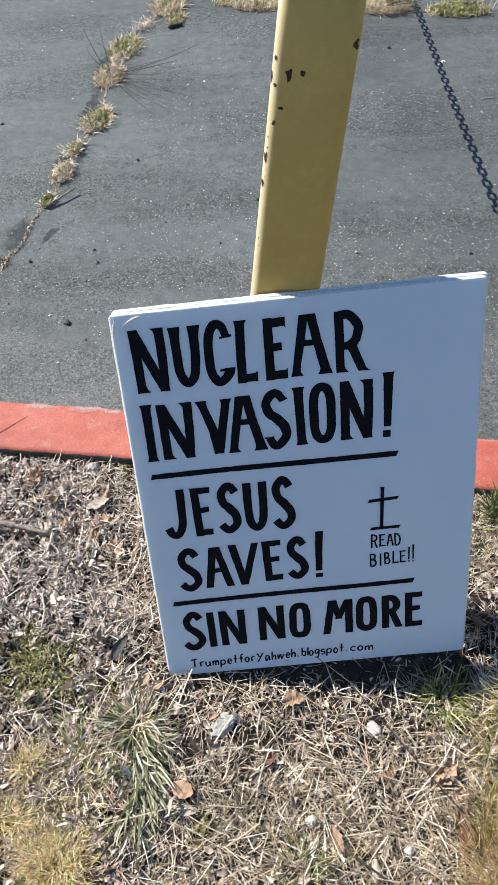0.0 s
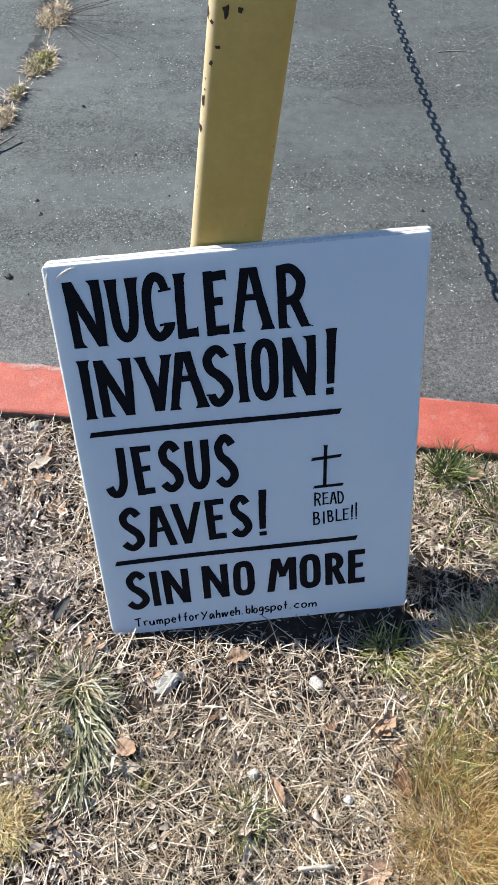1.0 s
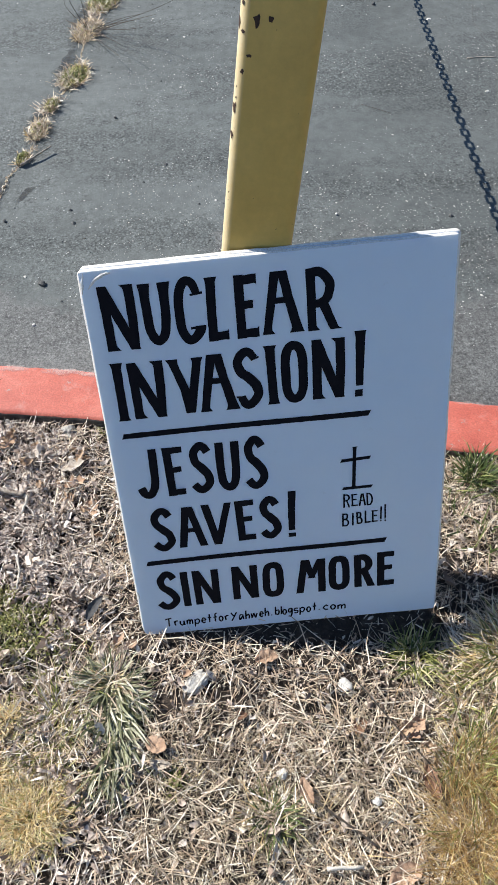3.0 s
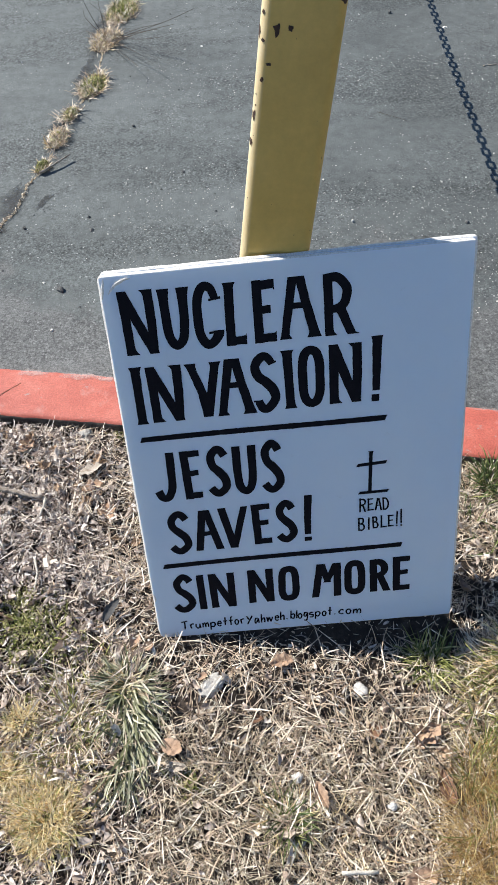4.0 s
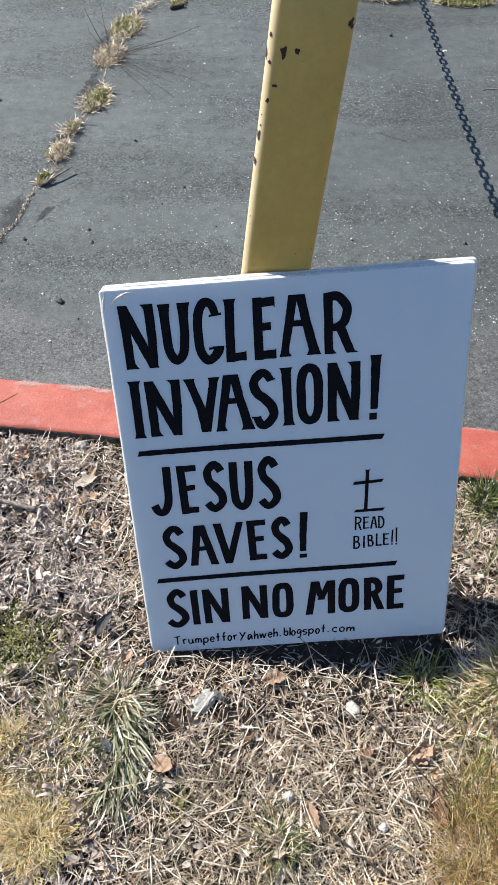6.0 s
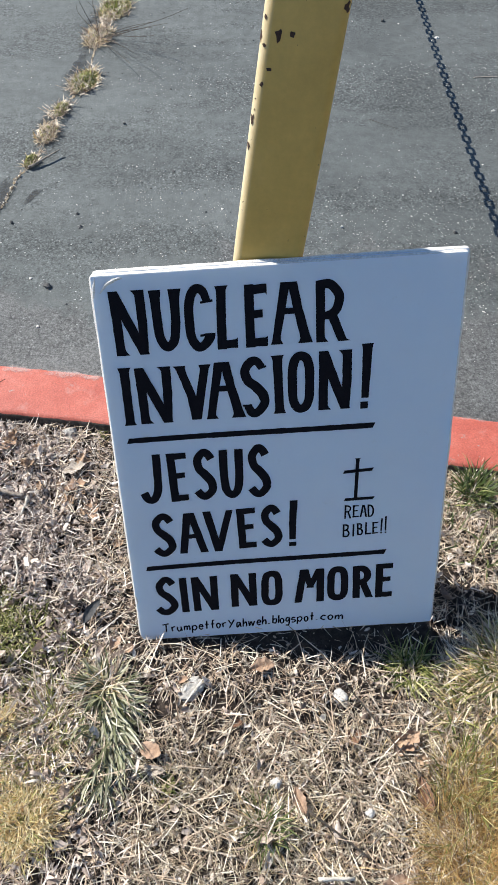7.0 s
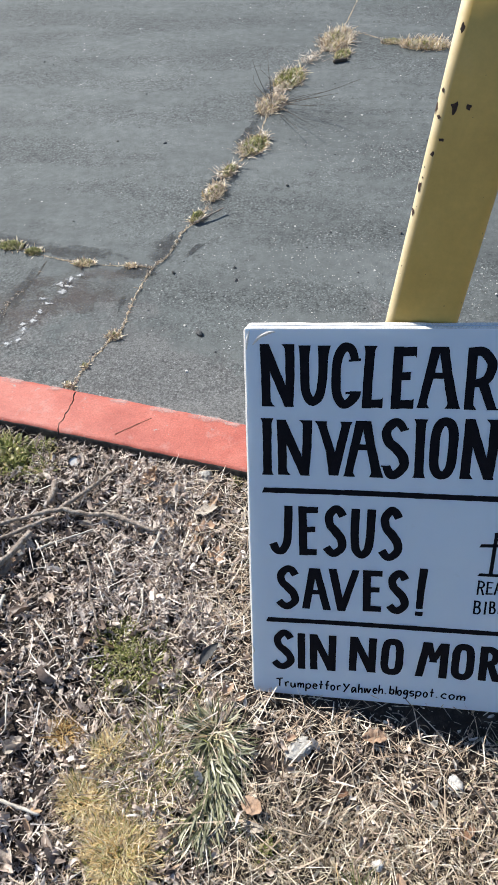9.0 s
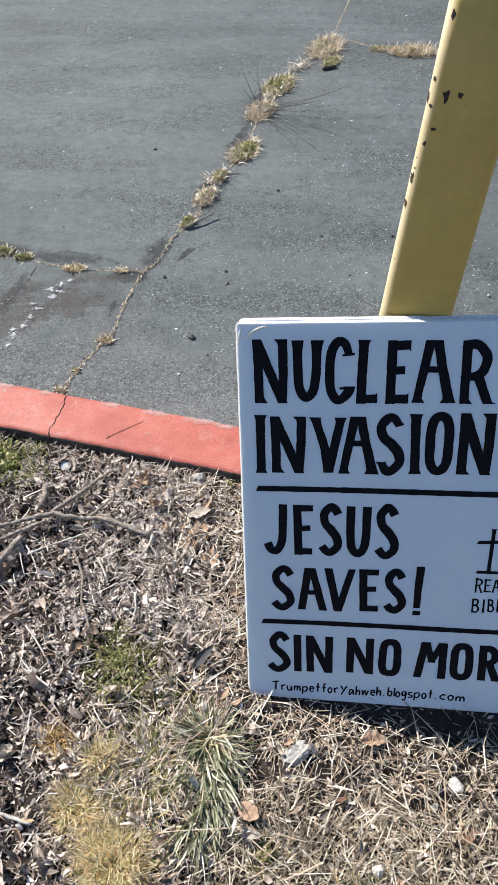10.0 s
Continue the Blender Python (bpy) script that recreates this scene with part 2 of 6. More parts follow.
STALK = mottled("dark_dry_stalk", [(0.3, (0.035, 0.028, 0.022)), (0.7, (0.085, 0.066, 0.048))], 90, 0.85)
BARK = mottled("grey_bark", [(0.3, (0.14, 0.108, 0.083)), (0.5, (0.37, 0.305, 0.247)), (0.7, (0.64, 0.56, 0.48))], 120, 0.9, 0.8, 0.005)
PALE_WOOD = mottled("pale_bare_wood", [(0.3, (0.48, 0.43, 0.36)), (0.7, (0.74, 0.69, 0.60))], 90, 0.9, 0.5, 0.003)
TAN_LEAF = mottled("tan_leaf", [(0.3, (0.34, 0.215, 0.135)), (0.7, (0.52, 0.36, 0.25))], 70, 0.95, 0.5, 0.003)
PALE_LEAF = mottled("pale_leaf", [(0.3, (0.34, 0.29, 0.235)), (0.7, (0.56, 0.49, 0.41))], 70, 0.95, 0.5, 0.003)
BROWN_LEAF = mottled("brown_leaf", [(0.3, (0.15, 0.078, 0.045)), (0.7, (0.30, 0.175, 0.11))], 70, 0.95, 0.5, 0.003)
STONE = mottled("pale_stone", [(0.3, (0.52, 0.49, 0.44)), (0.7, (0.78, 0.76, 0.71))], 90, 0.8, 0.5, 0.002)
GREYSTONE = mottled("grey_concrete_lump", [(0.3, (0.30, 0.28, 0.25)), (0.7, (0.72, 0.69, 0.63))], 140, 0.9, 0.7, 0.004)
DARKSTONE = mottled("dark_stone", [(0.3, (0.05, 0.05, 0.05)), (0.7, (0.13, 0.13, 0.125))], 80, 0.8, 0.4, 0.002)
CRACKFILL = mottled("crack_debris", [(0.3, (0.36, 0.275, 0.175)), (0.55, (0.60, 0.49, 0.34)), (0.75, (0.76, 0.66, 0.50))], 70, 0.95, 0.9, 0.008)


def worn_film(name, stops, scale, low, high, most=1.0, rough=0.75):
    """A thin stain or film of paint, ragged and broken towards its rim."""
    m, nt, b = material(name, rough)
    tc = nt.nodes.new("ShaderNodeTexCoord")
    p = tc.outputs["Object"]
    nt.links.new(ramp(nt, noise_of(nt, p, 50, 4, 0.7), stops), b.inputs["Base Color"])
    off = node(nt, "ShaderNodeVectorMath")
    off.operation = "SUBTRACT"
    off.inputs[1].default_value = (0.5, 0.5, 0.5)
    nt.links.new(tc.outputs["Generated"], off.inputs[0])
    flat = node(nt, "ShaderNodeVectorMath")
    flat.operation = "MULTIPLY"
    flat.inputs[1].default_value = (2.0, 2.0, 0.0)
    nt.links.new(off.outputs[0], flat.inputs[0])
    far = node(nt, "ShaderNodeVectorMath")
    far.operation = "LENGTH"
    nt.links.new(flat.outputs[0], far.inputs[0])
    n = node(nt, "ShaderNodeMath")
    n.operation = "SUBTRACT"
    nt.links.new(noise_of(nt, p, scale, 6, 0.75), n.inputs[0])
    half = node(nt, "ShaderNodeMath")
    half.operation = "MULTIPLY"
    half.inputs[1].default_value = 0.42
    nt.links.new(far.outputs["Value"], half.inputs[0])
    nt.links.new(half.outputs[0], n.inputs[1])
    fac = ramp(nt, n.outputs[0], [(low, grey(0.0)), (high, grey(most))])
    clear = nt.nodes.new("ShaderNodeBsdfTransparent")
    s = nt.nodes.new("ShaderNodeMixShader")
    nt.links.new(fac, s.inputs[0])
    nt.links.new(clear.outputs[0], s.inputs[1])
    nt.links.new(b.outputs[0], s.inputs[2])
    nt.links.new(s.outputs[0], nt.nodes["Material Output"].inputs["Surface"])
    return m


TAR = worn_film("old_crack_sealer", [(0.3, (0.022, 0.024, 0.026)), (0.7, (0.045, 0.048, 0.050))], 26, 0.16, 0.52, 0.85)
OLDPAINT = worn_film("worn_white_paint", [(0.3, (0.50, 0.52, 0.53)), (0.7, (0.68, 0.69, 0.69))], 150, 0.36, 0.45, 0.72)
DAMP = worn_film("brown_ground_in_dirt", [(0.3, (0.075, 0.055, 0.050)), (0.7, (0.115, 0.090, 0.082))], 9, 0.20, 0.58, 0.60)
SCUFF = worn_film("worn_pink_paint", [(0.3, (0.58, 0.36, 0.31)), (0.7, (0.68, 0.50, 0.45))], 60, 0.14, 0.45, 0.55)
# dirty bare concrete, dark enough to paint the kerb's shaded side as well
DIRT_SHADE = mottled("dirty_shade_dark_concrete", [(0.3, (0.045, 0.038, 0.032)), (0.6, (0.11, 0.095, 0.08)), (0.8, (0.22, 0.19, 0.165))], 60, 0.95, 0.8, 0.006)
FEATHER = mottled("dark_grey_feather", [(0.3, (0.050, 0.050, 0.051)), (0.7, (0.11, 0.110, 0.108))], 200, 0.95, 0.3, 0.001)
TIN = material("pale_tin", 0.4, 0.3)[0]
TIN.node_tree.nodes["Principled BSDF"].inputs["Base Color"].default_value = (0.62, 0.62, 0.60, 1)

# ---- mesh helpers ----


def raw(name, verts, faces, mat, parent=None, label="", smooth=False):
    me = bpy.data.meshes.new(name)
    me.from_pydata([tuple(v) for v in verts], [], [tuple(f) for f in faces])
    me.materials.append(mat)
    if smooth:
        me.polygons.foreach_set("use_smooth", [True] * len(me.polygons))
    me.update()
    ob = new(name, me)
    if parent:
        ob.parent = parent
    if label:
        ob["label"] = label
    return ob


def part(name, bm, mat, parent=None, label="", smooth=False):
    me = bpy.data.meshes.new(name)
    bm.to_mesh(me)
    bm.free()
    me.materials.append(mat)
    if smooth:
        me.polygons.foreach_set("use_smooth", [True] * len(me.polygons))
    ob = new(name, me)
    if parent:
        ob.parent = parent
    if label:
        ob["label"] = label
    return ob


def thing(name, m=None, **tags):
    ob = new(name)
    ob.empty_display_size = 0.05
    if m:
        ob.matrix_world = m
    return tagged(ob, **tags)


def blade_arrays(rng, base, azim, length, width, rise, bend, segs=3, twist=0.6, sway=0.45):
    """Ribbons that start at base, leave along azim at the angle rise and bend down (radians) on their way to a point."""
    n = len(base)
    verts = np.zeros((n, 2 * segs + 1, 3))
    at = np.array(base, float)
    side_turn = rng.uniform(-twist, twist, n)
    azim0, swing = azim, rng.normal(0, sway, n)
    for k in range(segs + 1):
        ang = rise - bend * k / segs
        azim = azim0 + swing * k / segs
        way = np.stack([np.cos(azim) * np.cos(ang), np.sin(azim) * np.cos(ang), np.sin(ang)], 1)
        flat = np.stack([-np.sin(azim), np.cos(azim), np.zeros(n)], 1)
        up = np.cross(way, flat)
        side = flat * np.cos(side_turn)[:, None] + up * np.sin(side_turn)[:, None]
        w = (width * (1.0 - 0.55 * (k / segs) ** 2) * 0.5)[:, None]
        if k < segs:
            verts[:, 2 * k] = at - side * w
            verts[:, 2 * k + 1] = at + side * w
        else:
            verts[:, 2 * segs] = at
        at = at + way * (length / segs)[:, None]
        at[:, 2] = np.maximum(at[:, 2], 0.002)
    quads = []
    for k in range(segs - 1):
        quads.append((2 * k, 2 * k + 1, 2 * k + 3, 2 * k + 2))
    return verts.reshape(-1, 3), quads, (2 * segs - 2, 2 * segs - 1, 2 * segs), n, 2 * segs + 1


def blade_mesh(name, arrays, mat, parent=None, label=""):
    faces, verts, start = [], [], 0
    for v, quads, tip, n, per in arrays:
        verts.append(v)
        for i in range(n):
            o = start + i * per
            faces.extend([tuple(o + j for j in q) for q in quads])
            faces.append(tuple(o + j for j in tip))
        start += n * per
    return raw(name, np.concatenate(verts), faces, mat, parent, label)


def flake_mesh(name, rng, centres, size, mat, tilt=0.5, slim=(0.35, 0.9), parent=None):
    """Small curled scraps: six-sided fans with a raised middle, each its own island."""
    n = len(centres)
    ang = np.linspace(0, 2 * np.pi, 6, endpoint=False)[None] + rng.uniform(-0.25, 0.25, (n, 6))
    r = rng.uniform(0.7, 1.15, (n, 6))
    lx = np.cos(ang) * r * size[:, None]
    ly = np.sin(ang) * r * (size * rng.uniform(slim[0], slim[1], n))[:, None]
    curl = rng.uniform(-0.8, 1.2, n)[:, None]
    lz = curl * (lx ** 2) / np.maximum(size[:, None], 1e-4) * 0.7
    turn, tx, ty = rng.uniform(0, 2 * np.pi, n), rng.normal(0, tilt, n), rng.normal(0, tilt, n)
    lz = lz + lx * np.tan(np.clip(tx, -1, 1))[:, None] + ly * np.tan(np.clip(ty, -1, 1))[:, None]
    c, s = np.cos(turn)[:, None], np.sin(turn)[:, None]
    ring = np.stack([lx * c - ly * s, lx * s + ly * c, lz], 2) + centres[:, None, :]
    verts = np.concatenate([ring, centres[:, None, :]], 1).reshape(-1, 3)
    faces = [(7 * i + k, 7 * i + (k + 1) % 6, 7 * i + 6) for i in range(n) for k in range(6)]
    return raw(name, verts, faces, mat, parent)


def tube(bm, points, radii, sides=8, rng=None, rough=0.0):
    """A closed, knobbly tube along points."""
    pts = [Vector(p) for p in points]
    rings = []
    for i, p in enumerate(pts):
        way = (pts[min(i + 1, len(pts) - 1)] - pts[max(i - 1, 0)]).normalized()
        a = way.cross(Vector((0.0, 0.3, 1.0))).normalized()
        b = way.cross(a)
        ring = []
        for k in range(sides):
            w = 2 * math.pi * k / sides
            r = radii[i] * (1 + (rng.uniform(-rough, rough) if rng is not None else 0.0))
            ring.append(bm.verts.new(p + a * math.cos(w) * r + b * math.sin(w) * r))
        rings.append(ring)
    for r0, r1 in zip(rings, rings[1:]):
        for k in range(sides):
            bm.faces.new((r0[k], r0[(k + 1) % sides], r1[(k + 1) % sides], r1[k]))
    bm.faces.new(rings[0][::-1])
    bm.faces.new(rings[-1])


def smooth_line(points, n=8):
    """A Catmull-Rom line through points."""
    p = [np.array(q, float) for q in points]
    closed = np.allclose(p[0], p[-1])
    p = [p[-2] if closed else 2 * p[0] - p[1]] + p + [p[1] if closed else 2 * p[-1] - p[-2]]
    out = []
    for i in range(1, len(p) - 2):
        for k in range(n):
            t = k / n
            out.append(0.5 * (2 * p[i] + (p[i + 1] - p[i - 1]) * t + (2 * p[i - 1] - 5 * p[i] + 4 * p[i + 1] - p[i + 2]) * t * t
                              + (3 * p[i] - p[i - 1] - 3 * p[i + 1] + p[i + 2]) * t ** 3))
    out.append(p[-2])
    return out


# ---- ground, pavement and kerb ----


def kerb_far(x):
    """The line of the kerb's edge on the asphalt side."""
    c = min(max(x, -3.0), 3.0)
    return 0.617 - 0.170 * c - 0.012 * c * c + (x - c) * (-0.170 - 0.024 * c)


KERB_WIDTH, KERB_TOP = 0.158, 0.022


def ease(t):
    t = min(max(t, 0.0), 1.0)
    return t * t * (3 - 2 * t)


def soil_height(x, y):
    d = kerb_far(x) - KERB_WIDTH - y
    z = 0.004 + 0.009 * noise.noise((x * 5, y * 5, 0.3)) + 0.011 * noise.noise((x * 17, y * 17, 2.0)) + 0.007 * noise.noise((x * 42, y * 42, 5.0))
    z -= 0.022 * math.exp(-max(d, 0.0) / 0.035)
    z -= 0.016 * math.exp(-((x - 0.35) ** 2 + (y - 0.01) ** 2) / 0.004)
    # a low grassy rise beside the sign
    z += 0.080 * ease((x - 0.43) / 0.16) * ease((y + 0.34) / 0.20) * ease((0.30 - y) / 0.16) * ease((2.0 - x) / 0.8)
    z += 0.034 * math.exp(-((x - 0.420) / 0.075) ** 2 - ((y + 0.085) / 0.065) ** 2)
    # the soil meets the sign's lower edge
    rim = 0.001 + 0.038 * min(max((x + 0.28) / 0.556, 0.0), 1.15)
    near = math.exp(-((y - 0.004) / 0.030) ** 2) * ease((0.295 - abs(x)) / 0.03)
    z += (rim - z) * near
    if d > 3 or abs(x) > 3:
        z *= 0.3
    return z


def steps(near_a, near_b, gap, far):
    """Sheet coordinates: even between near_a and near_b, growing outwards to far."""
    mid = list(np.arange(near_a, near_b + gap / 2, gap))
    out, g = [], gap
    while (out[-1] if out else near_b) < far:
        g *= 1.6
        out.append((out[-1] if out else mid[-1]) + g)
    low, g = [], gap
    while (low[-1] if low else near_a) > -far:
        g *= 1.6
        low.append((low[-1] if low else near_a) - g)
    return low[::-1] + mid + out


def strip_side(y):
    """The soil-side line of the kerb that runs back past the viewer."""
    return -1.078 + 0.19 * (y - 0.641)


def side_sheet(name, us, ds, away, height, mat):
    """A sheet that starts at the side kerb: us metres from its line, to the right (away = 1) or left (-1)."""
    verts = []
    for d in ds:
        x0 = strip_side(d + 0.63) + (-0.03 if away > 0 else -0.06)
        for u in us:
            x = x0 + away * u
            y = kerb_far(x) - KERB_WIDTH + d
            verts.append((x, y, height(x, y)))
    w = len(us)
    faces = [(j * w + i, j * w + i + 1, (j + 1) * w + i + 1, (j + 1) * w + i) for j in range(len(ds) - 1) for i in range(w - 1)]
    return raw(name, verts, faces, mat, smooth=True)


def sheet(name, xs, ds, height, mat):
    verts = [(x, kerb_far(x) - KERB_WIDTH + d, height(x, kerb_far(x) - KERB_WIDTH + d)) for d in ds for x in xs]
    w = len(xs)
    faces = [(j * w + i, j * w + i + 1, (j + 1) * w + i + 1, (j + 1) * w + i) for j in range(len(ds) - 1) for i in range(w - 1)]
    return raw(name, verts, faces, mat, smooth=True)


soil_d = [d for d in steps(-1.3, 0.0, 0.012, 300.0) if d < -0.001] + [0.03]
ground = side_sheet("ground", [u for u in steps(0.0, 2.4, 0.014, 300.0) if u >= 0], soil_d, 1, soil_height, SOIL)
tagged(ground, "dry brown soil of a planting strip", "ground", kind="structure")


def asphalt_height(x, y):
    return 0.004 * noise.noise((x * 1.1, y * 1.1, 7.0)) + 0.0015 * noise.noise((x * 9, y * 9, 1.0)) if abs(x) < 6 and y < 8 else 0.0


asphalt_d = [KERB_WIDTH - 0.02] + [d for d in steps(0.2, 4.5, 0.05, 400.0) if d > KERB_WIDTH]
pavement = sheet("pavement", steps(-2.6, 2.4, 0.05, 400.0), asphalt_d, asphalt_height, ASPHALT)
tagged(pavement, "weathered grey asphalt with pale stone chips", "asphalt", kind="structure")

side_d = [d for d in steps(-2.0, KERB_WIDTH - 0.02, 0.05, 300.0) if d < KERB_WIDTH - 0.021] + [KERB_WIDTH - 0.02]
side_pavement = side_sheet("pavement", [u for u in steps(0.0, 1.2, 0.05, 400.0) if u >= 0], side_d, -1, asphalt_height, ASPHALT)
tagged(side_pavement, "weathered grey asphalt beside the side kerb", "asphalt", kind="structure")

KERB_CRACK, KERB_END = -0.866, -1.188


def crack_jag(c):
    kink = 0.008 * ease((0.045 - c) / 0.012)
    return KERB_CRACK - kink + 0.0022 * math.sin(c * 71.0 + 0.8) + 0.0018 * math.sin(c * 173.0 + 1.0) + 0.0014 * math.sin(c * 390.0)


def kerb(x0, x1):
    """One length of kerb; an end at the crack is jagged."""
    rng = np.random.default_rng(int(abs(x0) * 10) + 3)
    profile = [(0.0, -0.16), (0.0, -0.03), (0.001, KERB_TOP - 0.012), (0.004, KERB_TOP - 0.004), (0.011, KERB_TOP)]
    profile += [(0.019 + 0.0065 * k, KERB_TOP + 0.002 * math.sin(math.pi * (0.10 + 0.04 * k))) for k in range(20)]
    profile += [(0.149, KERB_TOP - 0.001), (0.155, KERB_TOP - 0.006), (KERB_WIDTH, KERB_TOP - 0.014), (KERB_WIDTH, -0.12)]
    xs = [x for x in steps(-1.6, 1.3, 0.02, 9.0) if x0 + 0.03 < x < x1 - 0.03]
    verts = []
    for x in [x0] + xs + [x1]:
        for c, z in profile:
            px = x
            if x in (x0, x1) and abs(x - KERB_CRACK) < 0.01:
                px = crack_jag(c) + (0.0015 if x == x0 else -0.0015)
            j = 0.0016 if 0 < c < KERB_WIDTH or z > -0.02 else 0.0
            verts.append((px, kerb_far(px) - KERB_WIDTH + c + rng.uniform(-j, j), z + rng.uniform(-j, j) * 0.6))
    w, n = len(profile), len(xs) + 2
    faces = [(i * w + k, (i + 1) * w + k, (i + 1) * w + k + 1, i * w + k + 1) for i in range(n - 1) for k in range(w - 1)]
    verts += verts[:w] + verts[(n - 1) * w:n * w]
    faces += [tuple(range(n * w + w - 1, n * w - 1, -1)), tuple(range((n + 1) * w, (n + 2) * w))]
    ob = raw("kerb", verts, faces, KERB, smooth=True)
    ob.data.polygons[-1].use_smooth = ob.data.polygons[-2].use_smooth = False
    ob.data.materials.append(DIRT_SHADE)
    # soil-side face: its shade is put into this darker dirty concrete
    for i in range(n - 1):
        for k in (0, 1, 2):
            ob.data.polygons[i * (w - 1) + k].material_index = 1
    # end caps too, so the crack's gap is coloured dark inside
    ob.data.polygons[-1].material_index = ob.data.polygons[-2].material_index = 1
    return tagged(ob, "low concrete kerb painted faded red, cracked across", "kerb", kind="structure")




def side_kerb(width=0.116, reach=9.0):
    """The kerb that runs back from the corner, butted against the long one."""
    rng = np.random.default_rng(8)
    profile = [(0.0, -0.16), (0.0, -0.03), (0.001, KERB_TOP - 0.012), (0.004, KERB_TOP - 0.004), (0.010, KERB_TOP - 0.001), (0.035, KERB_TOP), (0.070, KERB_TOP),
               (0.104, KERB_TOP - 0.001), (0.112, KERB_TOP - 0.006), (width, KERB_TOP - 0.014), (width, -0.12)]
    runs = [0.0, 0.006] + [0.03 * k for k in range(1, 60)] + [2.4, 4.0, reach]
    verts = []
    for s in runs:
        for c, z in profile:
            y = 0.640 - s
            x = strip_side(y) - c
            y = kerb_far(x) - KERB_WIDTH - 0.003 - s
            j = 0.0016 if z > -0.02 else 0.0
            verts.append((strip_side(y) - c + rng.uniform(-j, j), y, z - (0.004 if s == 0 else 0.0) + rng.uniform(-j, j) * 0.6))
    w, n = len(profile), len(runs)
    faces = [(i * w + k, (i + 1) * w + k, (i + 1) * w + k + 1, i * w + k + 1) for i in range(n - 1) for k in range(w - 1)]
    verts += verts[:w] + verts[(n - 1) * w:n * w]
    faces += [tuple(range(n * w, n * w + w)), tuple(range((n + 1) * w, (n + 2) * w))]
    ob = raw("kerb", verts, faces, KERB, smooth=True)
    ob.data.polygons[-1].use_smooth = ob.data.polygons[-2].use_smooth = False
    ob.data.materials.append(DIRT_SHADE)
    # shade of the soil side painted with the same dark concrete
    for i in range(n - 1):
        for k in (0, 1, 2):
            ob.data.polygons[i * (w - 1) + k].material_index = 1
    return tagged(ob, "low concrete kerb painted faded red, butted at a corner", "kerb", kind="structure")


side_kerb()
kerb(KERB_END, KERB_CRACK)
kerb(KERB_CRACK, 9.0)

# ---- the yellow post ----
POST_DIR = Vector((0.040, 0.070, 0.352)).normalized()
POST_AT = Vector((-0.0455, 0.329, 0.657))
POST_SIZE, POST_DEPTH, POST_R = 0.1042, 0.068, 0.0145


def post_frame():
    x = (Vector((1, 0, 0)) - POST_DIR * POST_DIR.x).normalized()
    y = POST_DIR.cross(x)
    foot = POST_AT - POST_DIR * (POST_AT.z / POST_DIR.z)
    m = Matrix((x, y, POST_DIR)).transposed().to_4x4()
    m.translation = foot
    return m @ pose(0, 0, 0, 0, 0, -5.5)


def rounded_box(size, depth, r, n=6):
    h, g, out = size / 2 - r, depth / 2 - r, []
    for k in range(4):
        cx, cy = ((h, g), (-h, g), (-h, -g), (h, -g))[k]
        for i in range(n + 1):
            a = math.pi / 2 * (k + i / n)
            out.append((cx + r * math.cos(a), cy + r * math.sin(a)))
    return out


def steel_post(m, chips, label):
    """A steel tube with rounded edges; local y = 0 is its front face, which looks along -y."""
    root = thing("steel_post", m, label=label, category="post")
    bm = bmesh.new()
    ring, levels = rounded_box(POST_SIZE, POST_DEPTH, POST_R), [-0.30, 0.0, 0.2, 0.4, 0.6, 0.8, 1.0, 1.18]
    rows = [[bm.verts.new((x, y + POST_DEPTH / 2, z)) for x, y in ring] for z in levels]
    for a, b in zip(rows, rows[1:]):
        for k in range(len(ring)):
            bm.faces.new((a[k], a[(k + 1) % len(ring)], b[(k + 1) % len(ring)], b[k]))
    bm.faces.new(rows[0][::-1])
    bm.faces.new(rows[-1])
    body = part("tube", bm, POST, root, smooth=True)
    body.data.polygons[-1].use_smooth = body.data.polygons[-2].use_smooth = False
    bm = bmesh.new()
    bmesh.ops.create_cube(bm, size=1.0, matrix=Matrix.LocRotScale((0, POST_DEPTH / 2, 1.184), None, (POST_SIZE + 0.006, POST_DEPTH + 0.006, 0.012)))
    bmesh.ops.bevel(bm, geom=bm.edges[:], offset=0.004, segments=2, affect="EDGES")
    part("cap", bm, POST, root)
    rng = np.random.default_rng(11)
    for across, up, rx, rz in chips:
        x = (across - 0.5) * POST_SIZE
        # follow the rounded edge
        edge = POST_SIZE / 2 - POST_R
        n = 11
        pts = []
        for k in range(n):
            a = 2 * math.pi * k / n
            r = rng.uniform(0.50, 1.08)
            px, pz = x + rx * r * math.cos(a), up + rz * r * math.sin(a)
            over = min(max(abs(px) - edge, 0.0) / POST_R, 1.0)
            py = POST_R * (1 - math.sqrt(max(1 - over * over, 0.0))) - 0.0006
            pts.append((px if abs(px) < POST_SIZE / 2 else math.copysign(POST_SIZE / 2 + 0.0005, px), py, pz))
        mid = np.mean(pts, 0)
        over = min(max(abs(mid[0]) - edge, 0.0) / POST_R, 1.0)
        mid[1] = POST_R * (1 - math.sqrt(max(1 - over * over, 0.0))) - 0.0007
        raw("paint_chip", pts + [tuple(mid)], [(k, (k + 1) % n, n) for k in range(n)], RUST, root, "bare rusted spot where the paint has chipped")
    return root


def post_up(z):
    return z / POST_DIR.z


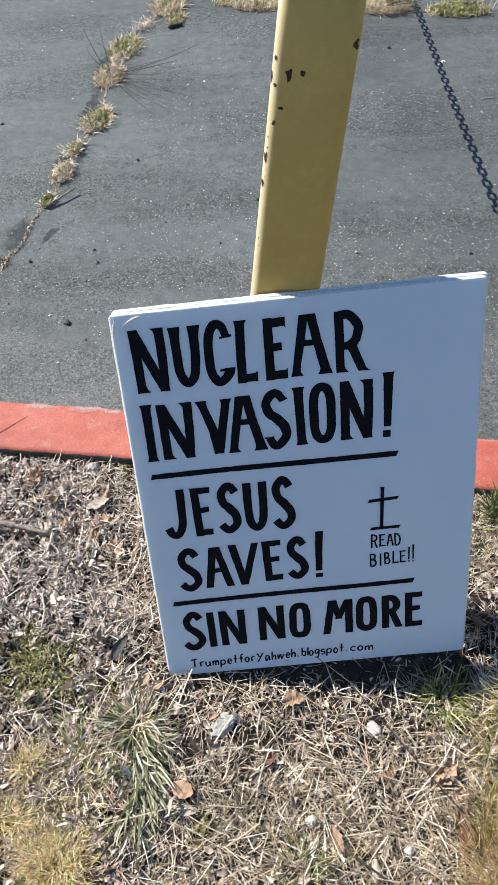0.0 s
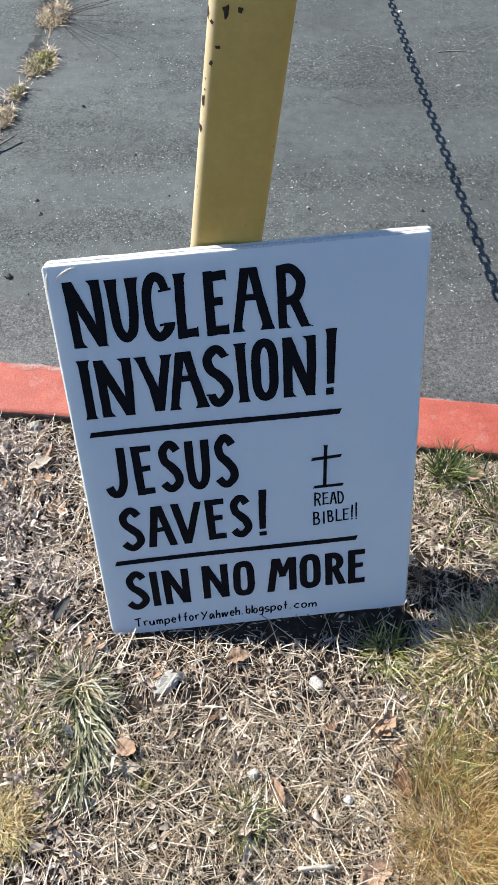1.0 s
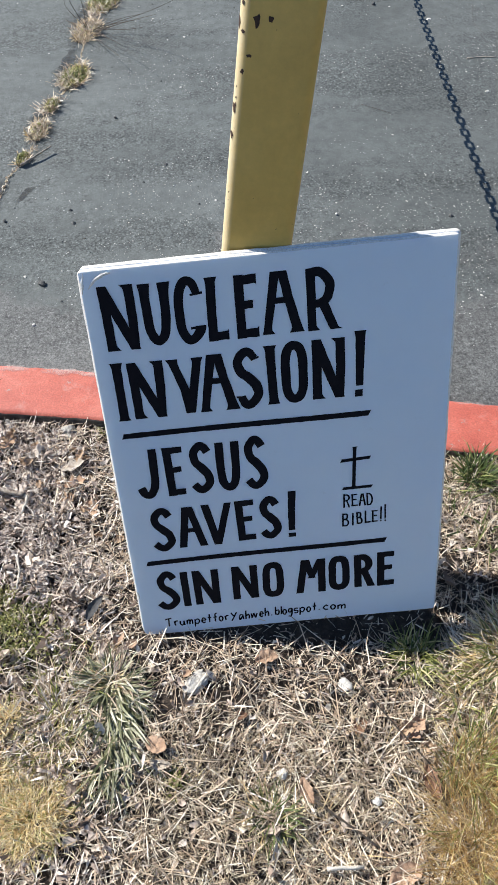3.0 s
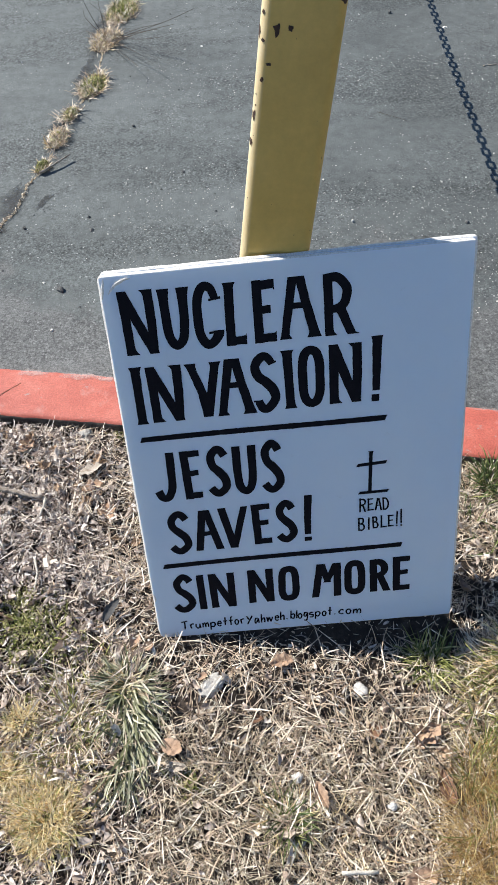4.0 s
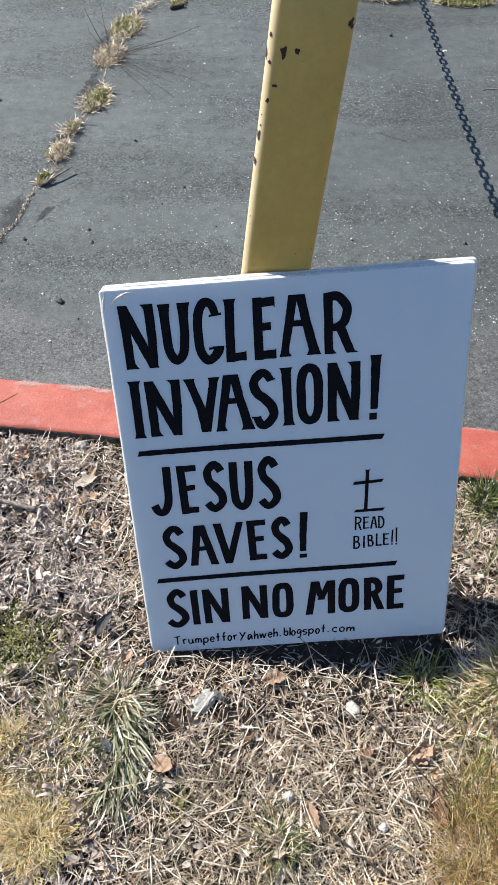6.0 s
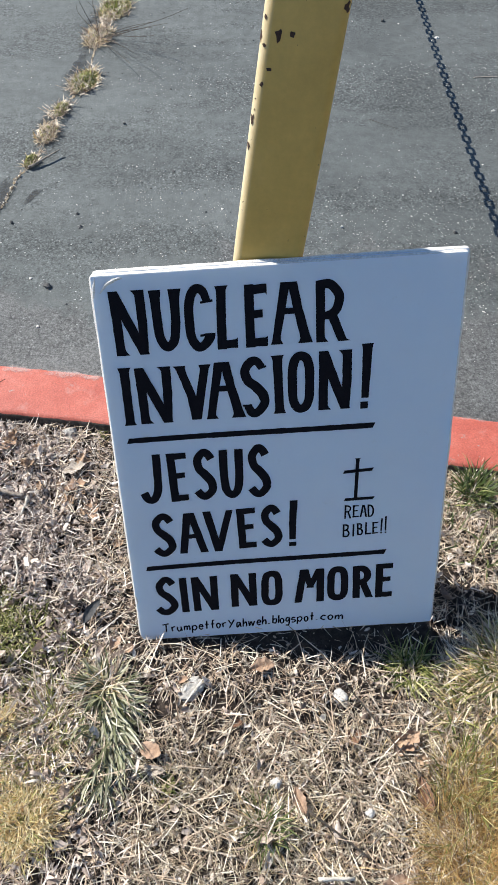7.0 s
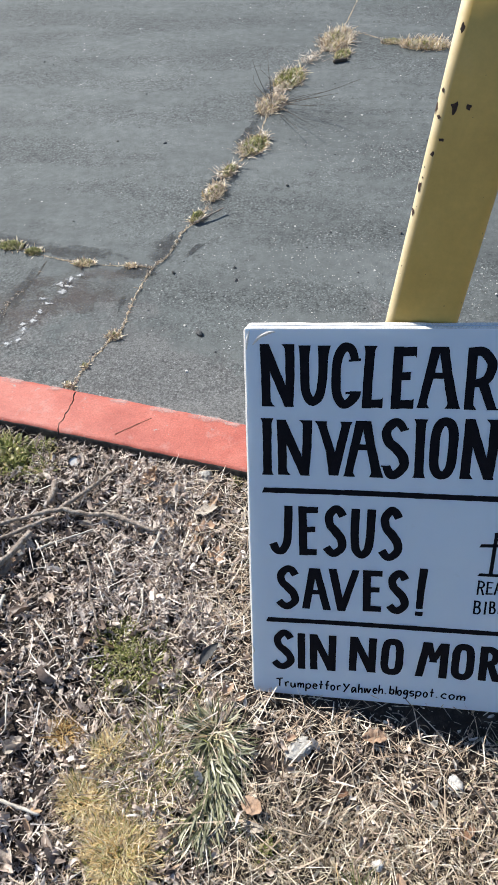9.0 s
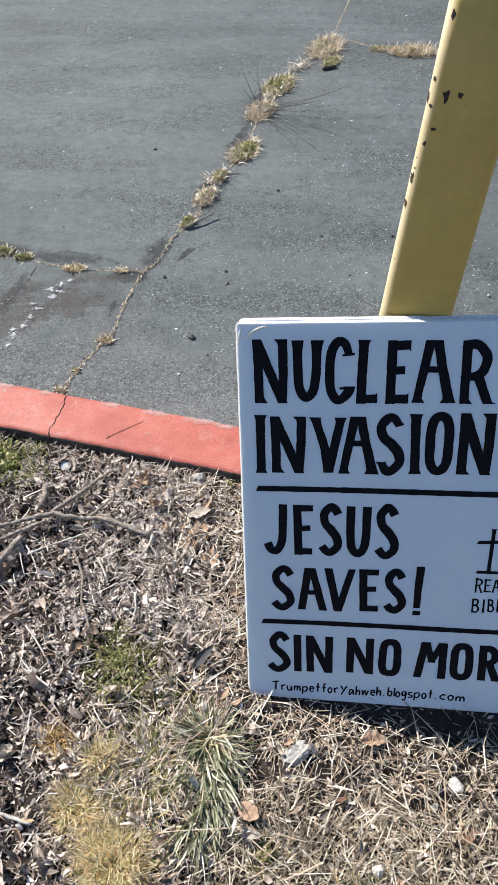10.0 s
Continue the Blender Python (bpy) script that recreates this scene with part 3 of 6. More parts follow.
CHIPS = [(0.211, 0.941, 0.0055, 0.0095), (0.374, 0.944, 0.0040, 0.0042), (0.965, 0.980, 0.0055, 0.0085), (0.055, 0.927, 0.0028, 0.0035), (0.150, 0.902, 0.0035, 0.0032),
         (0.085, 0.884, 0.0030, 0.0050), (0.022, 0.839, 0.0030, 0.0085), (0.020, 0.805, 0.0022, 0.0065), (0.035, 0.957, 0.0022, 0.0030), (0.004, 0.935, 0.0020, 0.0080),
         (0.085, 1.024, 0.0040, 0.0070), (0.03, 0.865, 0.0010, 0.0012), (0.035, 0.852, 0.0009, 0.0014)]
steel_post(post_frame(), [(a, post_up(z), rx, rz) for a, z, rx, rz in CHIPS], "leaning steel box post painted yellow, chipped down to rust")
far_post = post_frame()
far_post.translation = (0.93, 6.5, 0.0)
steel_post(far_post, [], "steel box post painted yellow on the asphalt")

# ---- the chain from post to post ----


def chain(course, reach, pitch):
    root = thing("chain", label="dark steel link chain strung from post to post", category="chain")
    bm = bmesh.new()
    bar, half_w, half_l = 0.0038, 0.0078, pitch / 2 + 0.0038
    line = []
    for k in range(24):
        w = 2 * math.pi * k / 24
        line.append((math.copysign(half_l - half_w, math.cos(w)) + half_w * math.cos(w), half_w * math.sin(w), 0.0))
    rings = []
    for k, p in enumerate(line):
        p = Vector(p)
        way = (Vector(line[(k + 1) % 24]) - Vector(line[k - 1])).normalized()
        s = way.cross(Vector((0, 0, 1)))
        rings.append([bm.verts.new(p + s * bar * math.cos(2 * math.pi * j / 6) + Vector((0, 0, bar * math.sin(2 * math.pi * j / 6)))) for j in range(6)])
    for k in range(24):
        for j in range(6):
            bm.faces.new((rings[k][j], rings[k][(j + 1) % 6], rings[(k + 1) % 24][(j + 1) % 6], rings[(k + 1) % 24][j]))
    first = part("link", bm, STEEL, root, smooth=True)
    me = first.data
    s, i = 0.0, 0
    while s < reach:
        at, ahead = course(s), course(s + 0.01)
        m = (ahead - at).normalized().to_track_quat("X", "Z").to_matrix().to_4x4()
        ob = first if i == 0 else new("link", me)
        ob.parent = root
        ob.matrix_local = Matrix.Translation(at) @ m @ pose(0, 0, 0, 45 + 30 * max(0.0, 1 - s / 2.4) + 90 * (i % 2), 0, 0)
        s, i = s + pitch, i + 1
    return root


def chain_course(s):
    """The chain's sagging line, s metres from the near post."""
    d = s / 1.02
    return Vector((0.15 * d, 0.40 + d, 0.731 - 0.126 * d + 0.003 * d * d))


chain(chain_course, 6.15, 0.036)

# ---- the painted sign ----
S_BL, S_BR, S_TL = Vector((-0.28, 0.0, 0.006)), Vector((0.276, 0.006, 0.044)), Vector((-0.311, 0.313, 0.646))
SU = (S_BR - S_BL).normalized()
SV = (S_TL - S_BL)
SV = (SV - SU * SV.dot(SU)).normalized()
SIGN = Matrix((SU, SV, SU.cross(SV))).transposed().to_4x4()
SIGN.translation = S_BL
SIGN_W, SIGN_H, BOARD_T = 0.56, 0.705, 0.0055


def board(name, parent, dx, dy, front, label, seed):
    """A foam board with rounded, slightly knocked corners; its front face lies at local z = front."""
    rng = np.random.default_rng(seed)
    out = []
    corners = [(0, 0, 0.021), (SIGN_W, 0, 0.014), (SIGN_W, SIGN_H, 0.008), (0, SIGN_H, 0.009)]
    for k, (cx, cy, r) in enumerate(corners):
        ox, oy = (r if cx == 0 else cx - r), (r if cy == 0 else cy - r)
        a0 = (math.pi, 1.5 * math.pi, 0.0, 0.5 * math.pi)[k]
        for i in range(6):
            a = a0 + math.pi / 2 * i / 5
            out.append((ox + r * math.cos(a), oy + r * math.sin(a)))
        nx, ny = corners[(k + 1) % 4][:2]
        for i in range(1, 28):
            t = i / 28
            px, py = cx + (nx - cx) * t, cy + (ny - cy) * t
            if 0.03 < t < 0.97:
                j = rng.normal(0, 0.00035)
                if k == 3 and 0.86 < t < 0.93:
                    j += rng.uniform(0.0, 0.003)
                out.append((px + (j if k in (1, 3) else 0), py + (j if k in (0, 2) else 0)))
    bm = bmesh.new()
    c = 0.0030
    top = [bm.verts.new((min(max(x, c), SIGN_W - c) + dx, min(max(y, c), SIGN_H - c) + dy, front)) for x, y in out]
    rim = [bm.verts.new((x + dx, y + dy, front - c)) for x, y in out]
    low = [bm.verts.new((x + dx, y + dy, front - BOARD_T)) for x, y in out]
    n = len(out)
    bm.faces.new(top)
    bm.faces.new(low[::-1])
    for a, b in ((top, rim), (rim, low)):
        for k in range(n):
            bm.faces.new((a[k], b[k], b[(k + 1) % n], a[(k + 1) % n]))
    bmesh.ops.recalc_face_normals(bm, faces=bm.faces[:])
    bm.faces.ensure_lookup_table()
    for f in bm.faces:
        # flat faces carry the painted skylight tint, the edges stay plain white
        f.material_index = 0 if len(f.verts) > 4 else 1
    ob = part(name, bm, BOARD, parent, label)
    ob.data.materials.append(FOAM)
    return ob


sign = thing("sign", SIGN, label="white foam board sign with black hand-painted words leaning on a post", category="sign")
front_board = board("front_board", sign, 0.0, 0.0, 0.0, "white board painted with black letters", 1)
board("back_board", sign, 0.003, 0.0035, -BOARD_T - 0.0012, "plain white backing board", 2)



def crease(points, w, h):
    """A raised fold in the board's face where a corner was knocked."""
    rng = np.random.default_rng(4)
    verts, faces = [], []
    line = smooth_line(points, 6)
    for k, p in enumerate(line):
        d = line[min(k + 1, len(line) - 1)] - line[max(k - 1, 0)]
        side = np.array((-d[1], d[0])) / np.linalg.norm(d)
        t = math.sin(math.pi * k / (len(line) - 1))
        for s, z in ((-1, 0.0002), (0.3, 0.0002 + h * t * rng.uniform(0.7, 1.1)), (1, 0.0002)):
            q = p + side * w * s * (0.25 + t) * rng.uniform(0.7, 1.2)
            verts.append((q[0], q[1], z))
        if k:
            o = 3 * (k - 1)
            faces += [(o, o + 3, o + 4, o + 1), (o + 1, o + 4, o + 5, o + 2)]
    return raw("crease", verts, faces, FOAM, front_board, "white crease in a knocked corner")


crease([(0.014, 0.676), (0.024, 0.688), (0.040, 0.696), (0.050, 0.697)], 0.0024, 0.0016)
crease([(0.004, 0.668), (0.006, 0.684), (0.010, 0.700)], 0.0018, 0.0012)
crease([(0.003, 0.088), (0.005, 0.098), (0.002, 0.110)], 0.0016, 0.0012)

# Pen strokes of the small line on a ten by ten grid; p lies below the line.
SMALL = {
    "T": "08 79|48 40", "r": "05 10|~03 25 45", "u": "~05 02 20 42 45|45 50", "m": "05 00|~03 25 33 30|~33 55 63 60", "p": "05 0p|~04 35 53 30 01", "e": "~03 43 35 15 02 20 41",
    "t": "29 20|05 45", "f": "~49 28 20|05 45", "o": "~03 25 43 30 10 03", "Y": "09 35|79 10", "a": "~45 15 02 10 44|45 50", "h": "09 00|~03 35 43 40", "w": "05 10|10 35|35 50|50 75",
    ".": "01 00", "b": "09 00|~04 35 43 30 01", "l": "09 00", "g": "~45 15 02 21 44|~45 41 3p 0p", "s": "~45 15 03 42 30 00", "c": "~44 25 02 20 40",
}


def stroke_points(code, u0, u1, v0, v1, slant, w):
    lines = []
    for one in code.split("|"):
        curved = one.startswith("~")
        pts = []
        for c in one.lstrip("~").split():
            v = v0 + (v1 - v0) * (-0.36 if c[1] == "p" else int(c[1]) / 9)
            u = u0 + w / 2 + max(u1 - u0 - w, 0.0) * int(c[0]) / 9 + slant * (v - v0)
            pts.append((u, v))
        lines.append(smooth_line(pts, 7) if curved else [np.array(pts[0]) + (np.array(pts[1]) - np.array(pts[0])) * k / 8 for k in range(9)])
    return lines


def letter(code, u0, u1, v0, v1, w, slant=0.0, flare=0.22, rng=None):
    """One painted letter: ribbons of paint with flared, slightly uneven edges, lying on the board."""
    verts, faces = [], []
    for i, line in enumerate(stroke_points(code, u0, u1, v0, v1, slant, w)):
        n, base, z = len(line), len(verts), 0.0005 + 0.00012 * i
        for k, p in enumerate(line):
            ring = n > 12 and np.allclose(line[0], line[-1])
            d = (line[(k + 1) % n if k < n - 1 else 1] if ring else line[min(k + 1, n - 1)]) - (line[k - 1 if k else n - 2] if ring else line[max(k - 1, 0)])
            d = d / max(np.linalg.norm(d), 1e-9)
            side = np.array((-d[1], d[0]))
            t = 0.0 if ring else abs(2 * k / (n - 1) - 1)
            h = w / 2 * (0.94 + flare * t ** 10) + rng.normal(0, w * 0.010)
            for s in (-1, 1):
                q = p + side * h * s
                verts.append((q[0], min(max(q[1], v0 - 1.0), v1 + 1.0), z))
            if k:
                a = base + 2 * (k - 1)
                faces.append((a, a + 2, a + 3, a + 1))
    return raw("letter", verts, faces, INK, front_board, "black painted letter")


# Hand lettering. A glyph's strokes run in hundredths of its box, x from its left side, y from its foot, then the brush's width in
# hundredths where it differs; "|" is cut level, "-" is cut upright, "~" is a curve; after "@" the flares of both ends.
SLAB = {
    "N": "|12,100 14,60 15,0@0,0,0,42; |12,100 50,46,112 85,0,105; |86,100 87,50 85,0,85@42,0,0,0", "U": "~18,100 19,60 25,24 46,8 70,15 80,36 82,62 80,100@14,14,26,12",
    "C": "~80,75,80 66,90,92 40,94 18,78 14,50 19,24 40,8 66,11 84,22,112 85,28,120; -56,74,24 100,76,28; -50,25,26 98,26,28", "L": "|34,100 28,50 26,0@18,24,0,0; -4,8,92 100,8,98@0,0,0,24",
    "E": "|22,100 21,0; -2,91,106 100,93,96@0,0,26,0; -20,53,88 80,54,88; -2,8,96 100,8,100@0,0,0,22", "A": "|25,100 12,0,88@0,0,6,40; |70,100 78,60,98 86,0,112@0,0,40,10; -20,54,66 80,54,70",
    "R": "|17,100 14,0,90@0,0,0,40; ~8,93 52,93 81,76 74,57 54,46 22,43,80; |52,47,110 84,0,98@0,0,0,40", "I": "|50,100,104 50,50,96 50,0,100@20,20,16,20",
    "V": "|17,100,92 36,45,100 50,0,104@20,20,0,0; |86,100,92 50,0,104@26,14,0,0", "S": "~87,82,82 70,92,90 46,93 18,78 30,61,106 60,50,110 84,36,112 88,22 60,7 36,7 22,20,86; -74,80,24 106,84,20; -2,20,22 30,19,26",
    "O": "~15,50 17,76 30,90 50,94 70,90 83,76 85,50 83,24 70,10 50,6 30,10 17,24 15,50", "!": "|50,100,106 52,60,94 52,17,80@12,8,0,0; |46,11,86 46,0,84",
}
PLAIN = {
    "J": "~79,100 81,60 78,26 58,9 32,9 13,23,104", "E": "|21,100 21,0; -2,93,86 100,94,82; -20,53,78 88,55,74; -2,7,86 100,8,84", "S": "~90,80 72,91 48,93 20,79 27,62 54,50,112 80,36,108 85,20 56,7 32,8 11,18",
    "U": "~17,100 18,50 25,20 50,8 75,20 82,50 82,100", "A": "|34,100 14,0; |64,100,92 86,0,104; -26,42,64 72,43,68", "V": "|14,100,104 50,0; |88,100,90 50,0,96", "!": "|56,100 46,55,92 48,15,84; |50,9,96 50,0,94",
    "I": "|50,100 50,0", "N": "|15,100 15,0; |15,100 85,0,112; |86,100 85,0", "O": "~17,50 18,76 32,91 68,91 82,76 84,50 82,24 68,9 32,9 18,24 17,50", "M": "|17,100 12,0; |20,100 52,44,84; |82,100 46,44,84; |85,100 86,0,104",
    "R": "|20,100 18,0; ~8,91,96 58,91,96 82,76 70,56,90 20,47,84; |52,52 86,0,104", "D": "|12,100 12,0; ~8,93 55,90 85,60 80,25 50,6 8,5", "B": "|12,100 12,0; ~8,94 65,92 75,75 60,57 10,53; ~10,53 65,50 86,28 65,7 8,6", "L": "|16,100 12,0; -5,6 100,7",
}


def brushed_letter(code, box, w, rng):
    """One painted letter: ribbons of paint lying on the board. box: its sides at the foot and at the head, its foot and its head, in millimetres."""
    a, b, c, d, v0, v1 = (n / 1000 for n in box)
    verts, faces = [], []
    for i, one in enumerate(code.split(";")):
        way, flares = (one.strip().split("@") + [""])[:2]
        flares = [int(n) / 100 for n in flares.split(",")] if flares else [0, 0, 0, 0]
        cut, keys = way[0], []
        for key in way[1:].split():
            x, y, thick = (key.split(",") + ["100"])[:3]
            x, y = int(x) / 100, int(y) / 100
            keys.append((a + (b - a) * x + (c - a + (d - c - b + a) * x) * y, v0 + (v1 - v0) * y, int(thick) / 100))
        if cut == "~":
            line = smooth_line(keys, 6)
        else:
            line = [np.array(p) + (np.array(q) - np.array(p)) * k / 14 for p, q in zip(keys, keys[1:]) for k in range(14)] + [np.array(keys[-1])]
        ring, n, base, z = cut == "~" and np.allclose(line[0], line[-1]), len(line), len(verts), 0.0005 + 0.00012 * i
        wobble = rng.uniform(0, 6.28, 2)
        for k, p in enumerate(line):
            before, after = line[k - 1 if k else (n - 2 if ring else 0)], line[k + 1 if k < n - 1 else (1 if ring else n - 1)]
            run = (after - before)[:2] / max(np.linalg.norm((after - before)[:2]), 1e-9)
            side = {"|": np.array((1.0, 0.0)), "-": np.array((0.0, 1.0)), "~": np.array((-run[1], run[0]))}[cut]
            start, end = max(0.0, 1 - k * 14 / n / 1.3) ** 2, max(0.0, 1 - (n - 1 - k) * 14 / n / 1.3) ** 2
            for s in (-1, 1):
                j = 0 if s < 0 else 1
                h = w / 2 * p[2] * (1 + 0.022 * math.sin(k * 0.8 + wobble[j])) + w * (flares[j] * start + flares[2 + j] * end) + rng.normal(0, w * 0.007)
                q = p[:2] + side * h * s
                verts.append((q[0], q[1], z))
            if k:
                o = base + 2 * (k - 1)
                faces.append((o, o + 2, o + 3, o + 1))
    return raw("letter", verts, faces, INK, front_board, "black painted letter")


def words(glyphs, items, w, seed):
    """items: a letter, its left and right side at the foot and at the head, its foot and its head."""
    rng = np.random.default_rng(seed)
    for ch, *box in items:
        brushed_letter(glyphs[ch], box, w, rng)


words(SLAB, [("N", 27, 79, 26, 79, 576, 678), ("U", 86, 129, 86, 132, 578, 676), ("C", 136, 179, 138, 180, 574, 680), ("L", 182, 215, 183, 213, 576, 676), ("E", 227, 261, 227, 261, 576, 675), ("A", 265, 330, 283, 306, 578, 675), ("R", 335, 384, 334, 375, 577, 674)], 0.0142, 5)
words(SLAB, [("I", 25, 45, 24, 46, 456, 556), ("N", 52, 105, 51, 108, 457, 554), ("V", 135, 151, 111, 170, 459, 553), ("A", 158, 222, 178, 198, 458, 555), ("S", 217, 259, 216, 254, 458, 560), ("I", 267, 287, 264, 285, 460, 560), ("O", 292, 331, 292, 331, 460, 563), ("N", 339, 391, 341, 391, 461, 562), ("!", 407, 420, 408, 423, 459, 570)], 0.0146, 6)
words(PLAIN, [("J", 37, 74, 41, 77, 305, 400), ("E", 89, 118, 86, 119, 306, 400), ("S", 130, 166, 131, 163, 307, 404), ("U", 173, 213, 174, 214, 305, 400), ("S", 222, 259, 223, 253, 305, 406)], 0.014, 7)
words(PLAIN, [("S", 48, 87, 49, 85, 194, 283), ("A", 93, 145, 106, 124, 197, 281), ("V", 156, 170, 138, 192, 197, 282), ("E", 200, 231, 197, 230, 200, 283), ("S", 241, 276, 241, 271, 200, 286), ("!", 288, 302, 290, 304, 198, 293)], 0.0136, 8)
words(PLAIN, [("S", 37, 80, 44, 76, 61, 147), ("I", 87, 100, 86, 99, 64, 143), ("N", 109, 156, 107, 156, 65, 143), ("N", 179, 228, 180, 227, 69, 144), ("O", 235, 275, 238, 274, 68, 145), ("M", 297, 353, 307, 352, 69, 144), ("O", 358, 397, 359, 395, 70, 145), ("R", 406, 442, 405, 436, 71, 144), ("E", 448, 479, 447, 478, 70, 145)], 0.0136, 9)
words(PLAIN, [("R", 385.2, 398.9, 385.2, 398.9, 248.2, 276.5), ("E", 399.9, 411.7, 399.9, 410.6, 249.6, 275.1), ("A", 412.7, 426.5, 416.4, 422.3, 249.3, 274.2), ("D", 427.5, 438.3, 426.2, 437.8, 249.0, 274.6)], 0.003, 10)
words(PLAIN, [("B", 384.0, 397.0, 384.1, 396.0, 209.2, 236.6), ("I", 401.0, 405.0, 401.0, 404.9, 209.6, 235.8), ("B", 410.0, 421.0, 408.9, 418.7, 211.9, 237.0), ("L", 424.0, 435.0, 423.7, 432.5, 212.1, 238.4), ("E", 436.0, 446.9, 435.5, 446.4, 212.6, 237.6), ("!", 450.9, 453.9, 451.2, 454.1, 212.7, 244.0), ("!", 458.9, 461.9, 458.0, 460.9, 212.4, 247.9)], 0.0031, 11)


def painted_bar(name, a, b, w, wave, label):
    rng = np.random.default_rng(int(a[1] * 1000))
    a, b = np.array(a), np.array(b)
    d = (b - a) / np.linalg.norm(b - a)
    side = np.array((-d[1], d[0]))
    verts, faces, n = [], [], 40
    for k in range(n + 1):
        p = a + (b - a) * k / n + side * wave * math.sin(k / n * 5.0)
        h = w / 2 * (1 + rng.normal(0, 0.04))
        for s in (-1, 1):
            q = p + side * h * s
            verts.append((q[0] + (0.002 * s if k in (0, n) else 0), q[1], 0.0005))
        if k:
            faces.append((2 * k - 2, 2 * k, 2 * k + 1, 2 * k - 1))
    return raw(name, verts, faces, INK, front_board, label)


painted_bar("painted_rule", (0.0270, 0.4277), (0.4308, 0.4286), 0.0098, 0.0008, "black painted line")
painted_bar("painted_rule", (0.0305, 0.1684), (0.4620, 0.1735), 0.0096, 0.0010, "black painted line")
painted_bar("painted_cross", (0.4064, 0.3675), (0.4046, 0.2890), 0.0060, 0.0, "upright of a black painted cross")
painted_bar("painted_cross", (0.3830, 0.3423), (0.4325, 0.3448), 0.0060, 0.0, "arm of a black painted cross")
painted_bar("painted_cross", (0.3857, 0.2874), (0.4362, 0.2878), 0.0055, 0.0, "foot of a black painted cross")


def small_writing(text, u0, u1, va, vb, size, w, seed):
    """One word of the pen line from u0 to u1, whose foot rises from va to vb."""
    rng = np.random.default_rng(seed)
    width = {c: max(int(q[0]) for s in SMALL[c].split("|") for q in s.lstrip("~").split()) / 9 for c in SMALL}
    gap = 0.16
    total = sum(width[c] + gap for c in text) - gap + 0.19 * text.count(".")
    k, x = (u1 - u0) / total, u0
    for c in text:
        x += k * 0.10 if c == "." else 0.0
        v = va + (vb - va) * (x - u0) / (u1 - u0) + rng.normal(0, 0.0003)
        letter(SMALL[c], x, x + max(k * width[c], w) if width[c] == 0 else x + k, v, v + size, w, 0.04, 0.0, rng)
        x += k * (width[c] + gap + (0.09 if c == "." else 0.0))


small_writing("Trumpetfor", 0.0440, 0.1660, 0.0190, 0.0215, 0.0195, 0.0030, 21)
small_writing("Yahweh.", 0.1690, 0.2480, 0.0190, 0.0230, 0.0200, 0.0030, 22)
small_writing("blogspot.", 0.2540, 0.3390, 0.0235, 0.0245, 0.0190, 0.0030, 23)
small_writing("com", 0.3450, 0.3880, 0.0245, 0.0225, 0.0180, 0.0030, 24)

for piece in (front_board, *front_board.children, *[c for c in sign.children if c != front_board]):
    for v in piece.data.vertices:
        v.co.x += 0.0175 * v.co.y + 0.019 * v.co.x * v.co.y

# ---- cracks, patches and chips in the asphalt ----


def crack_line(points, width, seed, name="crack", label="", mat=None):
    """Dirt and dead growth that fills a crack: an uneven raised ribbon along points."""
    rng = np.random.default_rng(seed)
    line = smooth_line(points, 26)
    verts, faces = [], []
    for k, p in enumerate(line):
        d = line[min(k + 1, len(line) - 1)] - line[max(k - 1, 0)]
        d = d / np.linalg.norm(d)
        side = np.array((-d[1], d[0]))
        p = p + side * (rng.normal(0, width * 0.22) + width * 0.5 * noise.noise((p[0] * 22, p[1] * 22, seed)))
        h = width * (0.16 + 0.75 * rng.uniform() ** 1.6)
        z = asphalt_height(p[0], p[1])
        for s, up in ((-1, 0.0), (-0.45, 1.0), (0.45, 1.0), (1, 0.0)):
            q = p + side * h * s * rng.uniform(0.6, 1.3)
            verts.append((q[0], q[1], z + 0.0006 + up * width * rng.uniform(0.02, 0.16)))
        if k:
            a = 4 * (k - 1)
            faces += [(a + j, a + 4 + j, a + 5 + j, a + 1 + j) for j in range(3)]
    ob = raw(name, verts, faces, mat or CRACKFILL, smooth=True)
    return tagged(ob, label or "dirt-filled crack across the asphalt", "crack", kind="structure")


CRACK_MAIN = [(-0.891, 0.735), (-0.893, 0.790), (-0.886, 0.853), (-0.845, 0.985), (-0.826, 1.040), (-0.827, 1.188), (-0.808, 1.346), (-0.773, 1.422), (-0.755, 1.559), (-0.715, 1.658),
              (-0.688, 1.813), (-0.669, 1.972), (-0.601, 2.192), (-0.578, 2.535), (-0.532, 2.829), (-0.400, 3.200), (-0.340, 3.420), (-0.290, 3.800), (-0.22, 4.6)]
CRACK_SIDE = [(-0.808, 1.346), (-0.870, 1.355), (-1.039, 1.352), (-1.203, 1.388), (-1.329, 1.428), (-1.62, 1.50), (-2.1, 1.62)]
CRACK_FAR = [(-0.345, 3.37), (-0.244, 3.405), (-0.075, 3.288), (0.073, 3.240), (0.36, 3.24), (0.658, 3.172), (1.006, 3.100), (1.35, 3.05), (2.0, 3.0)]
CRACK_SPUR = [(1.02, 3.05), (1.041, 2.784), (0.996, 2.563), (1.01, 2.42)]
CRACK_SPUR_B = [(1.01, 2.50), (1.16, 2.49), (1.40, 2.53)]
CRACK_FAINT = [(-2.25, 2.9), (-2.03, 3.10), (-1.976, 3.407), (-1.9, 3.7)]
CRACK_LEFT = [(-1.150, 0.815), (-1.187, 0.941), (-1.206, 1.017), (-1.212, 1.090), (-1.206, 1.154), (-1.18, 1.243), (-1.169, 1.352)]
